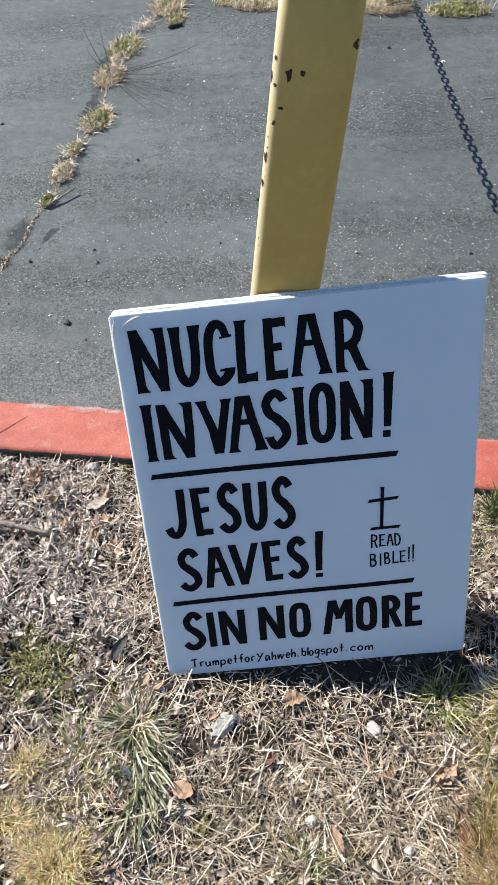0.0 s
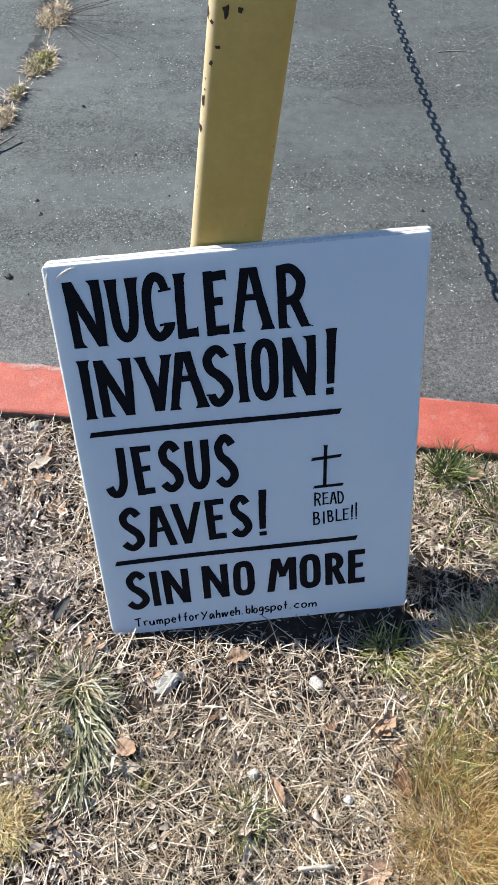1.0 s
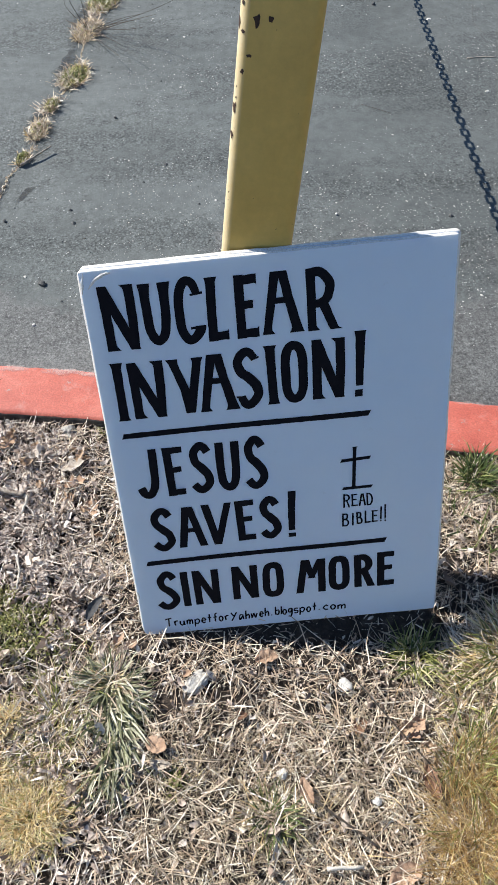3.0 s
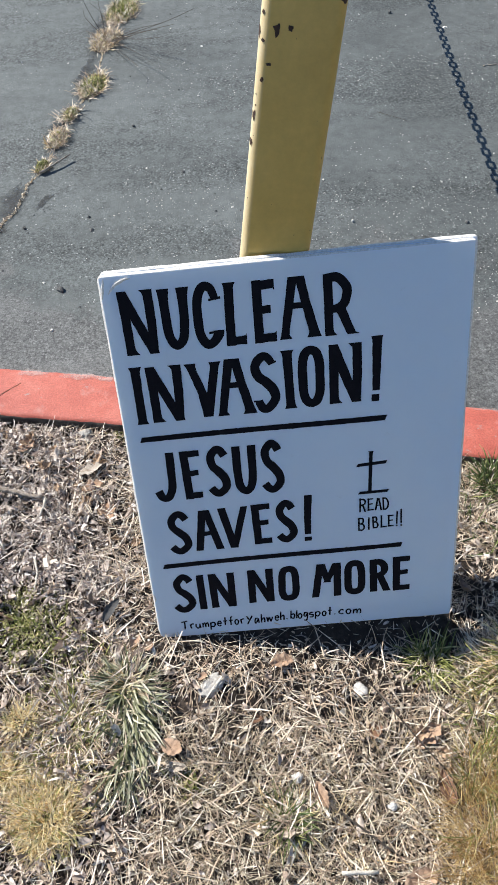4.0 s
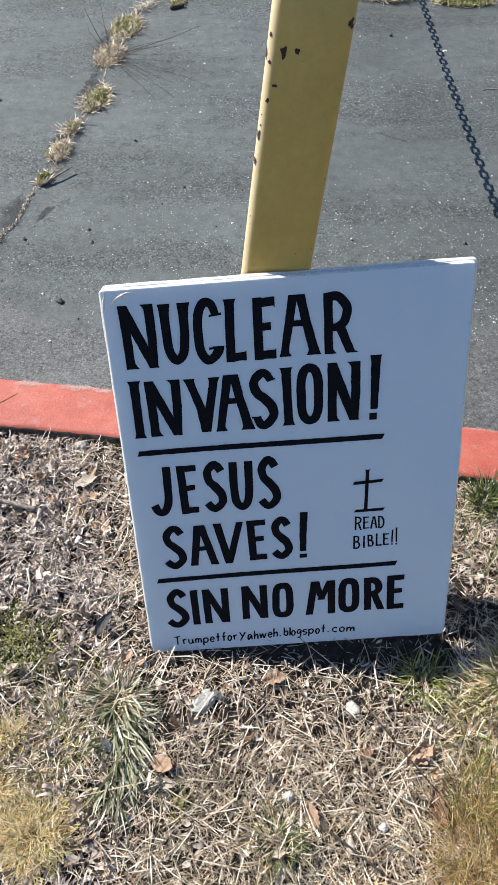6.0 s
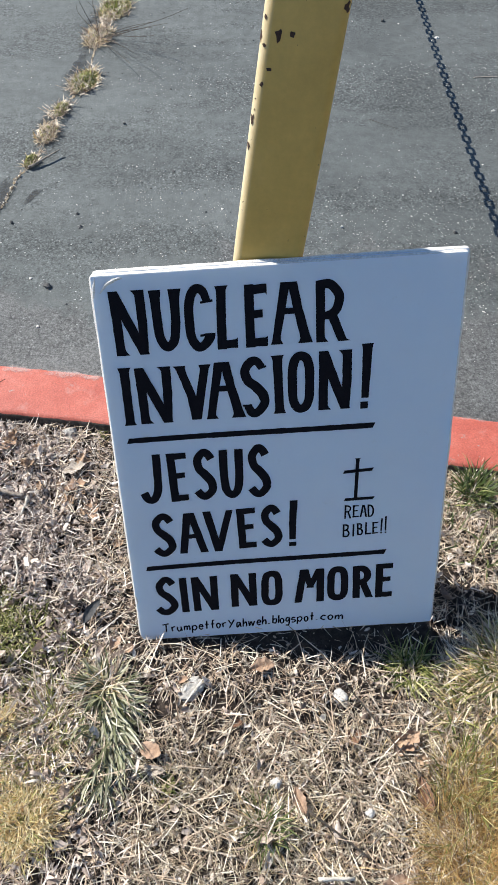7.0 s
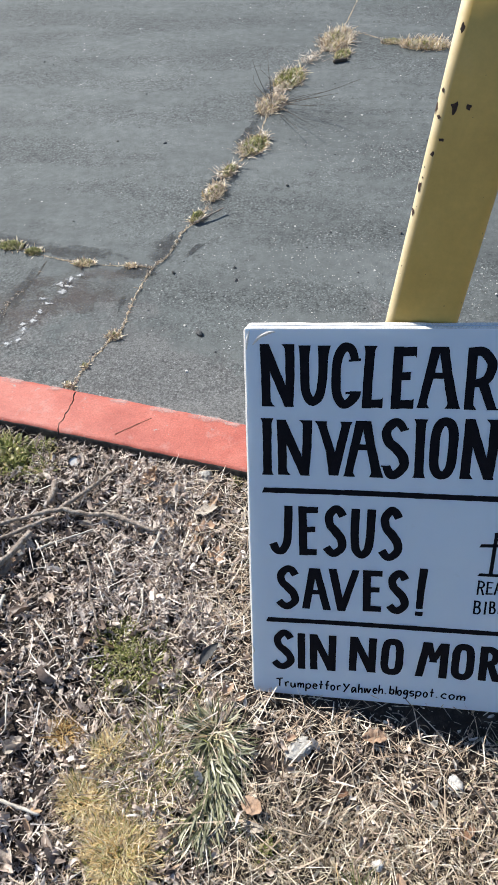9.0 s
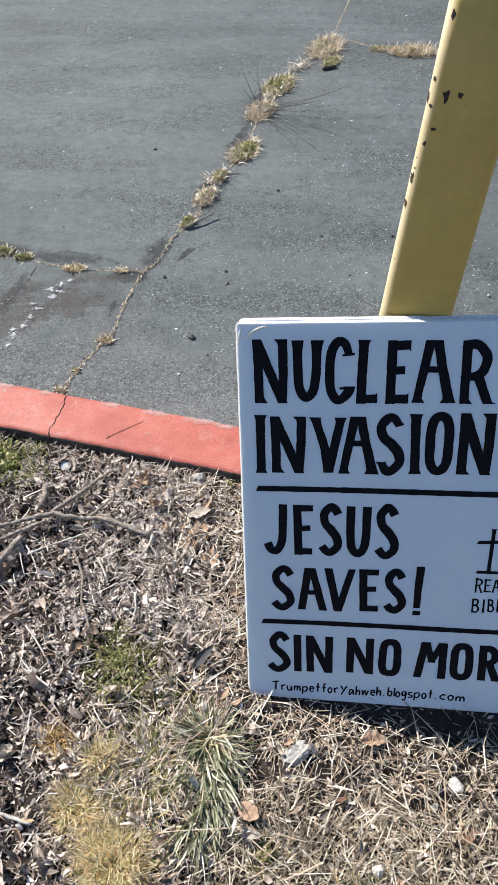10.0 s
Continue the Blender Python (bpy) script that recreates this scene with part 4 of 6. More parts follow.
crack_line(CRACK_LEFT, 0.0040, 7, label="dark dirt-filled crack in the asphalt", mat=DIRT_SHADE)
crack_line(CRACK_MAIN, 0.0054, 1)
crack_line(CRACK_SIDE, 0.0050, 2)
crack_line(CRACK_FAR, 0.0060, 3)
crack_line(CRACK_SPUR, 0.0024, 4, label="thin dark crack in the asphalt", mat=DARKSTONE)
crack_line(CRACK_SPUR_B, 0.0016, 5, label="hairline dark crack in the asphalt", mat=DARKSTONE)
crack_line(CRACK_FAINT, 0.0022, 6, label="hairline dark crack in the asphalt", mat=DARKSTONE)


def blot(name, centre, rx, ry, turn, mat, label, seed, z=0.0014, ragged=0.35):
    """A flat ragged stain lying on the asphalt."""
    rng = np.random.default_rng(seed)
    n = 40
    c, s = math.cos(turn), math.sin(turn)
    ph = rng.uniform(0, 6.28, 4)
    verts = []
    for ring in (1.0, 0.5):
        for k in range(n):
            a = 2 * math.pi * k / n
            r = 1 + ragged * (0.5 * math.sin(3 * a + ph[0]) + 0.4 * math.sin(7 * a + ph[1]) + 0.4 * math.sin(13 * a + ph[2])) + rng.uniform(-0.12, 0.12) * ragged * 2
            x, y = rx * r * ring * math.cos(a), ry * r * ring * math.sin(a)
            px, py = centre[0] + x * c - y * s, centre[1] + x * s + y * c
            verts.append((px, py, asphalt_height(px, py) + z))
    verts.append((*centre, asphalt_height(*centre) + z))
    faces = [(k, (k + 1) % n, n + (k + 1) % n, n + k) for k in range(n)] + [(n + k, n + (k + 1) % n, 2 * n) for k in range(n)]
    return tagged(raw(name, verts, faces, mat), label, "stain", kind="structure")


for i, (x, y, rx, ry, turn) in enumerate([(-0.795, 1.47, 0.045, 0.13, -0.35), (-0.690, 1.47, 0.011, 0.085, -0.45), (-0.845, 1.325, 0.08, 0.045, 0.1), (-1.10, 1.415, 0.26, 0.040, -0.12),
                                          (-1.36, 1.46, 0.16, 0.040, -0.2), (-0.64, 2.24, 0.040, 0.22, -0.16), (-0.62, 2.62, 0.045, 0.25, -0.12), (-0.70, 1.90, 0.030, 0.16, -0.3), (-1.195, 1.19, 0.03, 0.15, -0.15), (-1.215, 1.02, 0.02, 0.10, 0.1),
                                          (-1.33, 1.05, 0.010, 0.08, -0.2), (-0.86, 1.16, 0.012, 0.05, 0.1)]):
    blot("tar_stain", (x, y), rx, ry, turn, TAR, "dark old sealer smeared beside a crack", 40 + i)
rng = np.random.default_rng(77)
for i, (x, y, rx, ry, turn) in enumerate([(-1.055, 1.262, 0.035, 0.026, 0.6), (-1.078, 1.236, 0.040, 0.026, 0.2), (-1.048, 1.226, 0.030, 0.018, 0.0), (-1.096, 1.134, 0.036, 0.017, 0.4),
                                          (-1.106, 1.050, 0.020, 0.036, -0.2), (-1.116, 1.000, 0.022, 0.034, 0.1), (-1.116, 0.955, 0.024, 0.026, 0.4),
                                          (-1.062, 1.196, 0.034, 0.022, 0.7), (-1.030, 1.285, 0.022, 0.020, 0.3), (-1.110, 1.152, 0.030, 0.014, 0.2), (-1.094, 1.088, 0.022, 0.024, 0.5), (-1.130, 1.026, 0.020, 0.030, 0.0), (-1.140, 0.935, 0.026, 0.016, 0.6)]):
    blot("paint_remnant", (x, y), rx, ry, turn, OLDPAINT, "worn scrap of white road paint", 100 + i, 0.0022 + 0.0002 * i, 0.4)
for i, (x, y, rx, ry, turn) in enumerate([(-1.02, 1.20, 0.22, 0.12, 0.5), (-1.20, 1.10, 0.26, 0.16, 0.9), (-0.93, 1.31, 0.14, 0.05, 0.1)]):
    blot("dirt_stain", (x, y), rx, ry, turn, DAMP, "brown dirt ground into the asphalt", 130 + i, 0.0008 + 0.0002 * i, 0.35)

for i, (x, rx) in enumerate([(-0.50, 0.070), (-0.36, 0.05), (-1.06, 0.06), (-0.74, 0.04), (0.47, 0.07), (-0.62, 0.05), (-0.25, 0.06), (-0.93, 0.035), (0.62, 0.06), (-0.43, 0.035)]):
    blot("paint_scuff", (x, kerb_far(x) - 0.016), rx, 0.011, -0.17, SCUFF, "pinkish scuff on the kerb's painted edge", 150 + i, KERB_TOP + 0.0012, 0.3)

rng = np.random.default_rng(12)


def chips(name, n, box, size, mat, label, thin):
    """Loose stone chips, thickest in drifts."""
    verts, faces, done = [], [], 0
    while done < n:
        x, y = rng.uniform(box[0], box[1]), rng.uniform(box[2], box[3])
        if y < kerb_far(x) + 0.01 or rng.uniform() > max(0.06, 0.55 + 1.5 * noise.noise((x * 1.1, y * 1.9, 3.0))) * (1.0 if x > -0.9 else thin):
            continue
        r = size * rng.lognormal(0, 0.45)
        z = asphalt_height(x, y)
        o = len(verts)
        a0 = rng.uniform(0, 6.28)
        for k in range(5):
            a = a0 + 2 * math.pi * k / 5 + rng.uniform(-0.3, 0.3)
            verts.append((x + r * math.cos(a) * rng.uniform(0.6, 1.1), y + r * math.sin(a) * rng.uniform(0.5, 1.0), z + r * rng.uniform(0.0, 0.35)))
        verts.append((x, y, z + r * rng.uniform(0.5, 0.9)))
        faces += [(o + k, o + (k + 1) % 5, o + 5) for k in range(5)]
        done += 1
    ob = raw(name, verts, faces, mat)
    return tagged(ob, label, "gravel", kind="stuff")


chips("stone_chips", 1000, (-2.0, 1.9, 0.6, 4.2), 0.0024, STONE, "pale stone chips loose on the asphalt", 0.35)
chips("stone_chips", 6500, (-0.45, 1.7, 0.85, 2.35), 0.0013, STONE, "fine pale stone chips set in worn asphalt", 1.0)
chips("grit", 1500, (-2.0, 1.9, 0.6, 4.2), 0.0026, DARKSTONE, "dark grit loose on the asphalt", 0.5)


def pebble(x, y, r, mat, label, seed, z=0.0, squash=0.7, stretch=1.0):
    rng = np.random.default_rng(seed)
    bm = bmesh.new()
    bmesh.ops.create_icosphere(bm, subdivisions=3, radius=r)
    off = rng.uniform(0, 50)
    for v in bm.verts:
        k = 1 + 0.55 * noise.noise(v.co / r * 0.9 + Vector((off, 0, 0))) + 0.24 * noise.noise(v.co / r * 2.8 + Vector((0, off, 0))) + 0.08 * noise.noise(v.co / r * 7.0 + Vector((off, off, 0)))
        v.co = v.co * k
        v.co.y *= stretch
        v.co.z *= squash
    ob = part("pebble", bm, mat)
    ob.matrix_world = pose(x, y, z + r * squash * 0.55, 0, 0, rng.uniform(0, 360))
    return tagged(ob, label, "stone", "loose stones")


pebble(-0.590, 1.036, 0.0088, DARKSTONE, "dark rounded pebble on the asphalt", 1)
pebble(-0.433, 1.898, 0.0048, DARKSTONE, "small dark pebble on the asphalt", 2)
pebble(-0.735, 1.33, 0.005, DARKSTONE, "small dark pebble on the asphalt", 3)
pebble(-0.02, 1.615, 0.005, DARKSTONE, "small dark pebble on the asphalt", 4)
pebble(-0.962, 2.194, 0.007, DARKSTONE, "small dark pebble on the asphalt", 5)
pebble(-0.595, 0.875, 0.0040, STONE, "small white stone chip on the asphalt", 6)
pebble(0.264, 1.303, 0.004, STONE, "small white stone chip on the asphalt", 7)
pebble(0.611, 2.74, 0.008, DARKSTONE, "small dark pebble on the asphalt", 8)
pebble(0.815, 2.58, 0.009, STONE, "flat white stone chip on the asphalt", 9, 0.0, 0.4)
pebble(0.905, 1.99, 0.007, STONE, "white stone chip on the asphalt", 10)
pebble(0.092, -0.115, 0.0115, STONE, "rounded white stone lying in straw", 11, soil_height(0.092, -0.115) + 0.009, 0.55)
pebble(-0.035, -0.262, 0.0085, STONE, "knobbly white stone lying in straw", 12, soil_height(-0.035, -0.262) + 0.008, 0.7)
pebble(0.118, -0.314, 0.0075, STONE, "broken white stone lying in straw", 13, soil_height(0.118, -0.314) + 0.008, 0.7)
pebble(-0.180, -0.096, 0.018, GREYSTONE, "rough lump of grey concrete half in straw", 14, soil_height(-0.18, -0.096) + 0.002, 0.42, stretch=1.5)
pebble(-0.47, 0.515, 0.020, GREYSTONE, "pale grey stone beside the kerb", 15, soil_height(-0.47, 0.515) - 0.002, 0.8)

# ---- sticks, branch and twigs ----


def stick(points, r0, r1, mat, label, seed, name="stick", parent=None, sides=8):
    rng = np.random.default_rng(seed)
    line = []
    for p, q in zip(points, points[1:]):
        line += [np.array(p) + (np.array(q) - np.array(p)) * k / 5 for k in range(5)]
    line.append(np.array(points[-1]))
    line = [p + rng.normal(0, min(r0 * 0.20, 0.0012), 3) for p in line]
    radii = [r0 + (r1 - r0) * k / (len(line) - 1) for k in range(len(line))]
    bm = bmesh.new()
    tube(bm, line, radii, sides, rng, 0.24)
    ob = part(name, bm, mat, parent, "", True)
    if not parent:
        tagged(ob, label, "stick")
    return ob


def on_soil(x, y, up):
    return (x, y, soil_height(x, y) * 0.4 + up + 0.013)


branch = thing("fallen_branch", label="dead grey forked branch fallen on the mulch", category="branch")
stick([on_soil(-1.12, 0.205, 0.014), on_soil(-1.009, 0.250, 0.016), on_soil(-0.949, 0.270, 0.018), on_soil(-0.892, 0.301, 0.020), on_soil(-0.834, 0.331, 0.020), on_soil(-0.793, 0.349, 0.020)], 0.0040, 0.0052, BARK, "", 1, "limb", branch)
stick([on_soil(-0.800, 0.347, 0.021), on_soil(-0.772, 0.352, 0.021), on_soil(-0.704, 0.349, 0.020), on_soil(-0.652, 0.354, 0.020), on_soil(-0.609, 0.343, 0.018), on_soil(-0.542, 0.324, 0.014)], 0.0050, 0.0058, BARK, "", 21, "limb", branch)
stick([on_soil(-0.779, 0.350, 0.020), on_soil(-0.726, 0.420, 0.022), on_soil(-0.676, 0.491, 0.018)], 0.0052, 0.0038, BARK, "", 2, "limb", branch)
stick([on_soil(-0.544, 0.326, 0.014), on_soil(-0.536, 0.316, 0.014), on_soil(-0.543, 0.278, 0.010)], 0.0040, 0.0024, PALE_WOOD, "", 3, "twig", branch, 6)
stick([on_soil(-1.02, 0.160, 0.008), on_soil(-0.981, 0.190, 0.010), on_soil(-0.922, 0.239, 0.012), on_soil(-0.885, 0.266, 0.014), on_soil(-0.837, 0.301, 0.016), on_soil(-0.785, 0.332, 0.018)], 0.0036, 0.0046, BARK, "", 4, "limb", branch)
stick([on_soil(-0.690, 0.352, 0.020), on_soil(-0.662, 0.385, 0.026), on_soil(-0.652, 0.402, 0.030)], 0.0034, 0.0026, BARK, "", 17, "twig", branch, 6)
stick([on_soil(-0.812, 0.376, 0.010), on_soil(-0.815, 0.434, 0.016)], 0.0088, 0.0080, BARK, "short thick stub of grey dead wood", 5)
stick([on_soil(-0.93, 0.01, 0.014), on_soil(-0.904, 0.085, 0.016), on_soil(-0.885, 0.169, 0.018), on_soil(-0.848, 0.224, 0.018), on_soil(-0.825, 0.287, 0.016)], 0.0098, 0.0066, BARK, "thick grey stick lying on the mulch", 6)
stick([on_soil(-0.888, 0.165, 0.030), on_soil(-0.901, 0.254, 0.026), on_soil(-0.903, 0.296, 0.022)], 0.0060, 0.0050, BARK, "grey stick crossing a thicker one", 18)
stick([on_soil(-0.819, -0.025, 0.012), on_soil(-0.826, 0.058, 0.014), on_soil(-0.828, 0.131, 0.012)], 0.0050, 0.0038, PALE_WOOD, "pale bare stick lying on the mulch", 19)
stick([on_soil(-0.798, 0.250, 0.010), on_soil(-0.749, 0.282, 0.012), on_soil(-0.686, 0.313, 0.012)], 0.0028, 0.0018, PALE_WOOD, "thin dry twig on the mulch", 7)
stick([on_soil(-0.700, 0.270, 0.012), on_soil(-0.658, 0.200, 0.014), on_soil(-0.645, 0.148, 0.014), on_soil(-0.610, 0.090, 0.012)], 0.0026, 0.0020, BARK, "thin dark twig on the mulch", 8)
stick([on_soil(-0.690, -0.256, 0.012), on_soil(-0.650, -0.262, 0.014), on_soil(-0.609, -0.268, 0.012)], 0.0032, 0.0026, PALE_WOOD, "pale split twig on the mulch", 22)
stick([on_soil(-0.743, 0.083, 0.012), on_soil(-0.705, 0.048, 0.014), on_soil(-0.667, 0.009, 0.012)], 0.0020, 0.0014, PALE_WOOD, "thin pale stem on the mulch", 23)
stick([on_soil(-0.742, -0.075, 0.012), on_soil(-0.718, -0.139, 0.013)], 0.0019, 0.0013, PALE_WOOD, "thin pale stem on the mulch", 24)
stick([on_soil(-0.640, 0.255, 0.012), on_soil(-0.605, 0.200, 0.013)], 0.0024, 0.0018, PALE_WOOD, "thin pale stem on the mulch", 25)
stick([on_soil(-0.540, 0.180, 0.014), on_soil(-0.528, 0.140, 0.014), on_soil(-0.530, 0.105, 0.012)], 0.0024, 0.0018, PALE_WOOD, "bent pale stem on the mulch", 26)
stick([on_soil(0.018, -0.311, 0.012), on_soil(0.062, -0.346, 0.014), on_soil(0.114, -0.386, 0.012)], 0.0020, 0.0014, STALK, "thin dark twig lying in straw", 9)
stick([on_soil(0.022, -0.407, 0.012), on_soil(0.080, -0.408, 0.012)], 0.0034, 0.0028, PALE_WOOD, "pale dry stalk lying in straw", 10)
stick([on_soil(0.06, -0.04, 0.014), on_soil(0.12, -0.13, 0.016), on_soil(0.21, -0.26, 0.014), on_soil(0.23, -0.33, 0.012)], 0.0012, 0.0009, STALK, "long thin dark twig lying in straw", 11)
stick([(-0.722, 1.612, 0.008), (-0.68, 1.650, 0.013), (-0.633, 1.700, 0.018)], 0.0045, 0.0025, BARK, "short grey twig stuck in the asphalt crack", 12)
stick([(0.890, 2.237, 0.004), (0.945, 2.246, 0.004), (1.000, 2.240, 0.004)], 0.0022, 0.0018, PALE_LEAF, "pale dry stalk lying on the asphalt", 13)
stick([(-0.345, 3.020, 0.008), (-0.285, 3.050, 0.010)], 0.0085, 0.0075, STALK, "dark scrap of wood beside a weed", 14)
stick([(0.435, 1.93, 0.003), (0.53, 1.86, 0.004)], 0.0007, 0.0005, STALK, "thin dark stem lying on the asphalt", 15)
kx = -0.72
stick([(kx, kerb_far(kx) - 0.13, KERB_TOP + 0.0028), (kx + 0.035, kerb_far(kx) - 0.10, KERB_TOP + 0.0028), (kx + 0.08, kerb_far(kx) - 0.065, KERB_TOP + 0.0028)], 0.0007, 0.0005, BROWN_LEAF, "thin brown stem lying across the kerb", 16)

# ---- fallen leaves and other small finds ----


def leaf(x, y, length, width, turn, mat, label, seed, lift=0.012, curl=0.5, lobes=0, tilt=(0, 0), name="fallen_leaf", category="leaf", crumple=1.0):
    """A curled dry leaf with a midrib; lobes give it an oak leaf's edge."""
    rng = np.random.default_rng(seed)
    nu, nv = 22, 6
    verts, faces = [], []
    for i in range(nu + 1):
        t = i / nu
        half = width / 2 * math.sin(math.pi * min(t * 0.97 + 0.03, 1.0)) ** 0.7 * (1 + 0.28 * noise.noise((t * 7, seed * 5.7, 0)))
        if lobes:
            half *= 0.55 + 0.5 * abs(math.sin(math.pi * lobes * t + 0.4))
        for j in range(-nv // 2, nv // 2 + 1):
            s = j / (nv / 2)
            yy = half * s
            z = curl * (yy * yy) / max(width, 1e-3) * 1.6 + curl * length * 0.25 * (t - 0.5) ** 2 * 2 + 0.0012 * abs(s) + crumple * 0.09 * length * noise.noise((t * 3.5 + seed * 7.3, s * 1.4, 0)) + crumple * 0.05 * length * noise.noise((t * 9 + seed * 3.1, s * 3.5, 2))
            verts.append(((t - 0.5) * length, yy + 0.06 * length * math.sin(t * 3) * rng.uniform(0.9, 1.1), z))
    w = nv + 1
    faces = [(i * w + j, (i + 1) * w + j, (i + 1) * w + j + 1, i * w + j + 1) for i in range(nu) for j in range(nv)]
    ob = raw(name, verts, faces, mat, smooth=True)
    ob.matrix_world = pose(x, y, soil_height(x, y) + lift, tilt[0], tilt[1], turn)
    return tagged(ob, label, category, "fallen leaves" if name == "fallen_leaf" else "")


LEAVES_BY_SIGN = [
    (-0.250, -0.205, 0.042, 0.028, 150, TAN_LEAF, "tan oval dry leaf on straw", 0.016, 0.4, 0), (-0.243, -0.236, 0.036, 0.018, 170, PALE_LEAF, "pale torn dry leaf under another", 0.013, 0.3, 0),
    (0.004, -0.290, 0.044, 0.020, 110, TAN_LEAF, "tan narrow dry leaf on straw", 0.018, 0.5, 0), (-0.196, -0.083, 0.020, 0.012, 30, TAN_LEAF, "small tan leaf scrap on straw", 0.018, 0.4, 0),
    (-0.048, -0.060, 0.046, 0.026, 10, TAN_LEAF, "tan curled dry leaf at the edge of shade", 0.018, 0.7, 0), (-0.10, -0.165, 0.022, 0.014, 20, BROWN_LEAF, "small brown curled leaf on straw", 0.016, 0.9, 0),
    (0.110, -0.190, 0.034, 0.024, 60, BROWN_LEAF, "brown dry leaf sunk in straw", 0.014, 0.5, 0), (0.200, -0.205, 0.060, 0.034, 35, TAN_LEAF, "tan crumpled leaf sunk in straw", 0.014, 0.9, 3),
    (0.215, -0.290, 0.055, 0.026, 100, BROWN_LEAF, "dark brown curled leaf under grass", 0.014, 0.9, 0), (0.145, -0.425, 0.060, 0.036, 20, TAN_LEAF, "pale brown dry leaf on straw", 0.014, 0.6, 0),

]
LEAVES_ON_MULCH = [
    (-0.450, 0.403, 0.062, 0.038, 190, PALE_LEAF, "pale lobed oak leaf on the mulch", 0.016, 0.6, 3), (-0.438, 0.352, 0.048, 0.034, 20, TAN_LEAF, "tan lobed oak leaf on the mulch", 0.012, 0.5, 3),
    (-0.602, 0.473, 0.050, 0.034, 240, TAN_LEAF, "yellowish lobed leaf on the mulch", 0.012, 0.4, 3), (-0.842, 0.205, 0.062, 0.024, 60, TAN_LEAF, "yellowed leaf between sticks", 0.014, 0.4, 0),
    (-0.715, 0.335, 0.032, 0.020, 10, PALE_LEAF, "pale dry leaf beside a branch", 0.010, 0.5, 0), (-0.395, 0.290, 0.050, 0.030, 100, TAN_LEAF, "brown papery leaf on the mulch", 0.014, 0.8, 3),
]
SMALL_LEAVES = [
    (-0.665, 0.255, 0.030, 0.018, 200, PALE_LEAF, "pale dry leaf on the mulch", 0.008, 0.4, 0), (-0.385, 0.150, 0.050, 0.016, 20, PALE_LEAF, "long pale dry leaf near the sign", 0.012, 0.3, 0),
    (-0.70, -0.16, 0.040, 0.026, 60, PALE_LEAF, "pale crumpled leaf on the mulch", 0.010, 0.7, 0), (-0.325, -0.005, 0.030, 0.020, 70, TAN_LEAF, "small tan leaf above a grass clump", 0.012, 0.6, 0),
    (-0.66, 0.13, 0.026, 0.018, 10, PALE_LEAF, "small pale leaf on the mulch", 0.008, 0.5, 0), (-0.52, 0.21, 0.034, 0.024, 140, PALE_LEAF, "pale grey leaf on the mulch", 0.008, 0.4, 0),
    (-0.30, -0.02, 0.024, 0.016, 30, TAN_LEAF, "small orange-tan leaf beside the sign", 0.012, 0.6, 0), (0.50, 0.30, 0.05, 0.03, 30, TAN_LEAF, "tan leaf in dry grass", 0.014, 0.6, 0),
]
for i, (x, y, ln, wd, turn, mat, label, lift, curl, lobes) in enumerate(LEAVES_BY_SIGN + LEAVES_ON_MULCH + SMALL_LEAVES):
    leaf(x, y, ln, wd, turn, mat, label, 300 + i, lift, curl, lobes, (8 * math.sin(i * 2.1), 8 * math.cos(i * 1.3)))
leaf(-0.372, 0.050, 0.062, 0.019, 66, FEATHER, "dark grey feather on dry grass", 400, 0.026, 0.30, 0, (14, 16), "feather", "feather", 0.25)


def bottle_cap(x, y):
    root = thing("bottle_cap", pose(x, y, soil_height(x, y) + 0.010, 14, 8, 0), label="pale metal bottle cap lying upturned on mulch", category="bottle cap")
    bm = bmesh.new()
    n, rows = 42, []
    for r, z in ((0.0155, 0.006), (0.0150, 0.004), (0.0138, 0.0004), (0.0128, 0.0), (0.0130, 0.0018), (0.0142, 0.0060)):
        rows.append([bm.verts.new(((r + (0.0006 * math.cos(21 * 2 * math.pi * k / n) if r > 0.0135 else 0)) * math.cos(2 * math.pi * k / n), (r + (0.0006 * math.cos(21 * 2 * math.pi * k / n) if r > 0.0135 else 0)) * math.sin(2 * math.pi * k / n), z)) for k in range(n)])
    for a, b in zip(rows, rows[1:]):
        for k in range(n):
            bm.faces.new((a[k], a[(k + 1) % n], b[(k + 1) % n], b[k]))
    bm.faces.new(rows[3][::-1])
    bm.faces.new(rows[4])
    part("crimped_shell", bm, STEEL, root)
    bm = bmesh.new()
    bmesh.ops.create_circle(bm, cap_ends=True, segments=24, radius=0.0122, matrix=Matrix.Translation((0, 0, 0.0026)))
    part("liner", bm, TIN, root, "whitish plastic liner")
    return root


bottle_cap(-0.800, 0.513)

# ---- ground cover ----
rng = np.random.default_rng(31)


def soil_z(x, y):
    return np.array([soil_height(a, b) for a, b in zip(x, y)])


def scatter(n, box, weight):
    xs, ys = [], []
    while len(xs) < n:
        x, y = rng.uniform(box[0], box[1]), rng.uniform(box[2], box[3])
        if y < kerb_far(x) - KERB_WIDTH - 0.004 and x > strip_side(y) + 0.006 and rng.uniform() < weight(x, y):
            xs.append(x)
            ys.append(y)
    return np.array(xs), np.array(ys)


def drift(x, y):
    """Litter lies in small drifts with bare dark hollows between."""
    return min(max(0.55 + 1.4 * noise.noise((x * 36, y * 36, 1.0)) + 1.0 * noise.noise((x * 80, y * 80, 6.0)), 0.10), 1.0)


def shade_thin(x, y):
    # fewer bits inside the sign's shadow, so dark soil adds to the shade
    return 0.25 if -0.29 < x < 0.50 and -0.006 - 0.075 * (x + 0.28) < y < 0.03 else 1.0


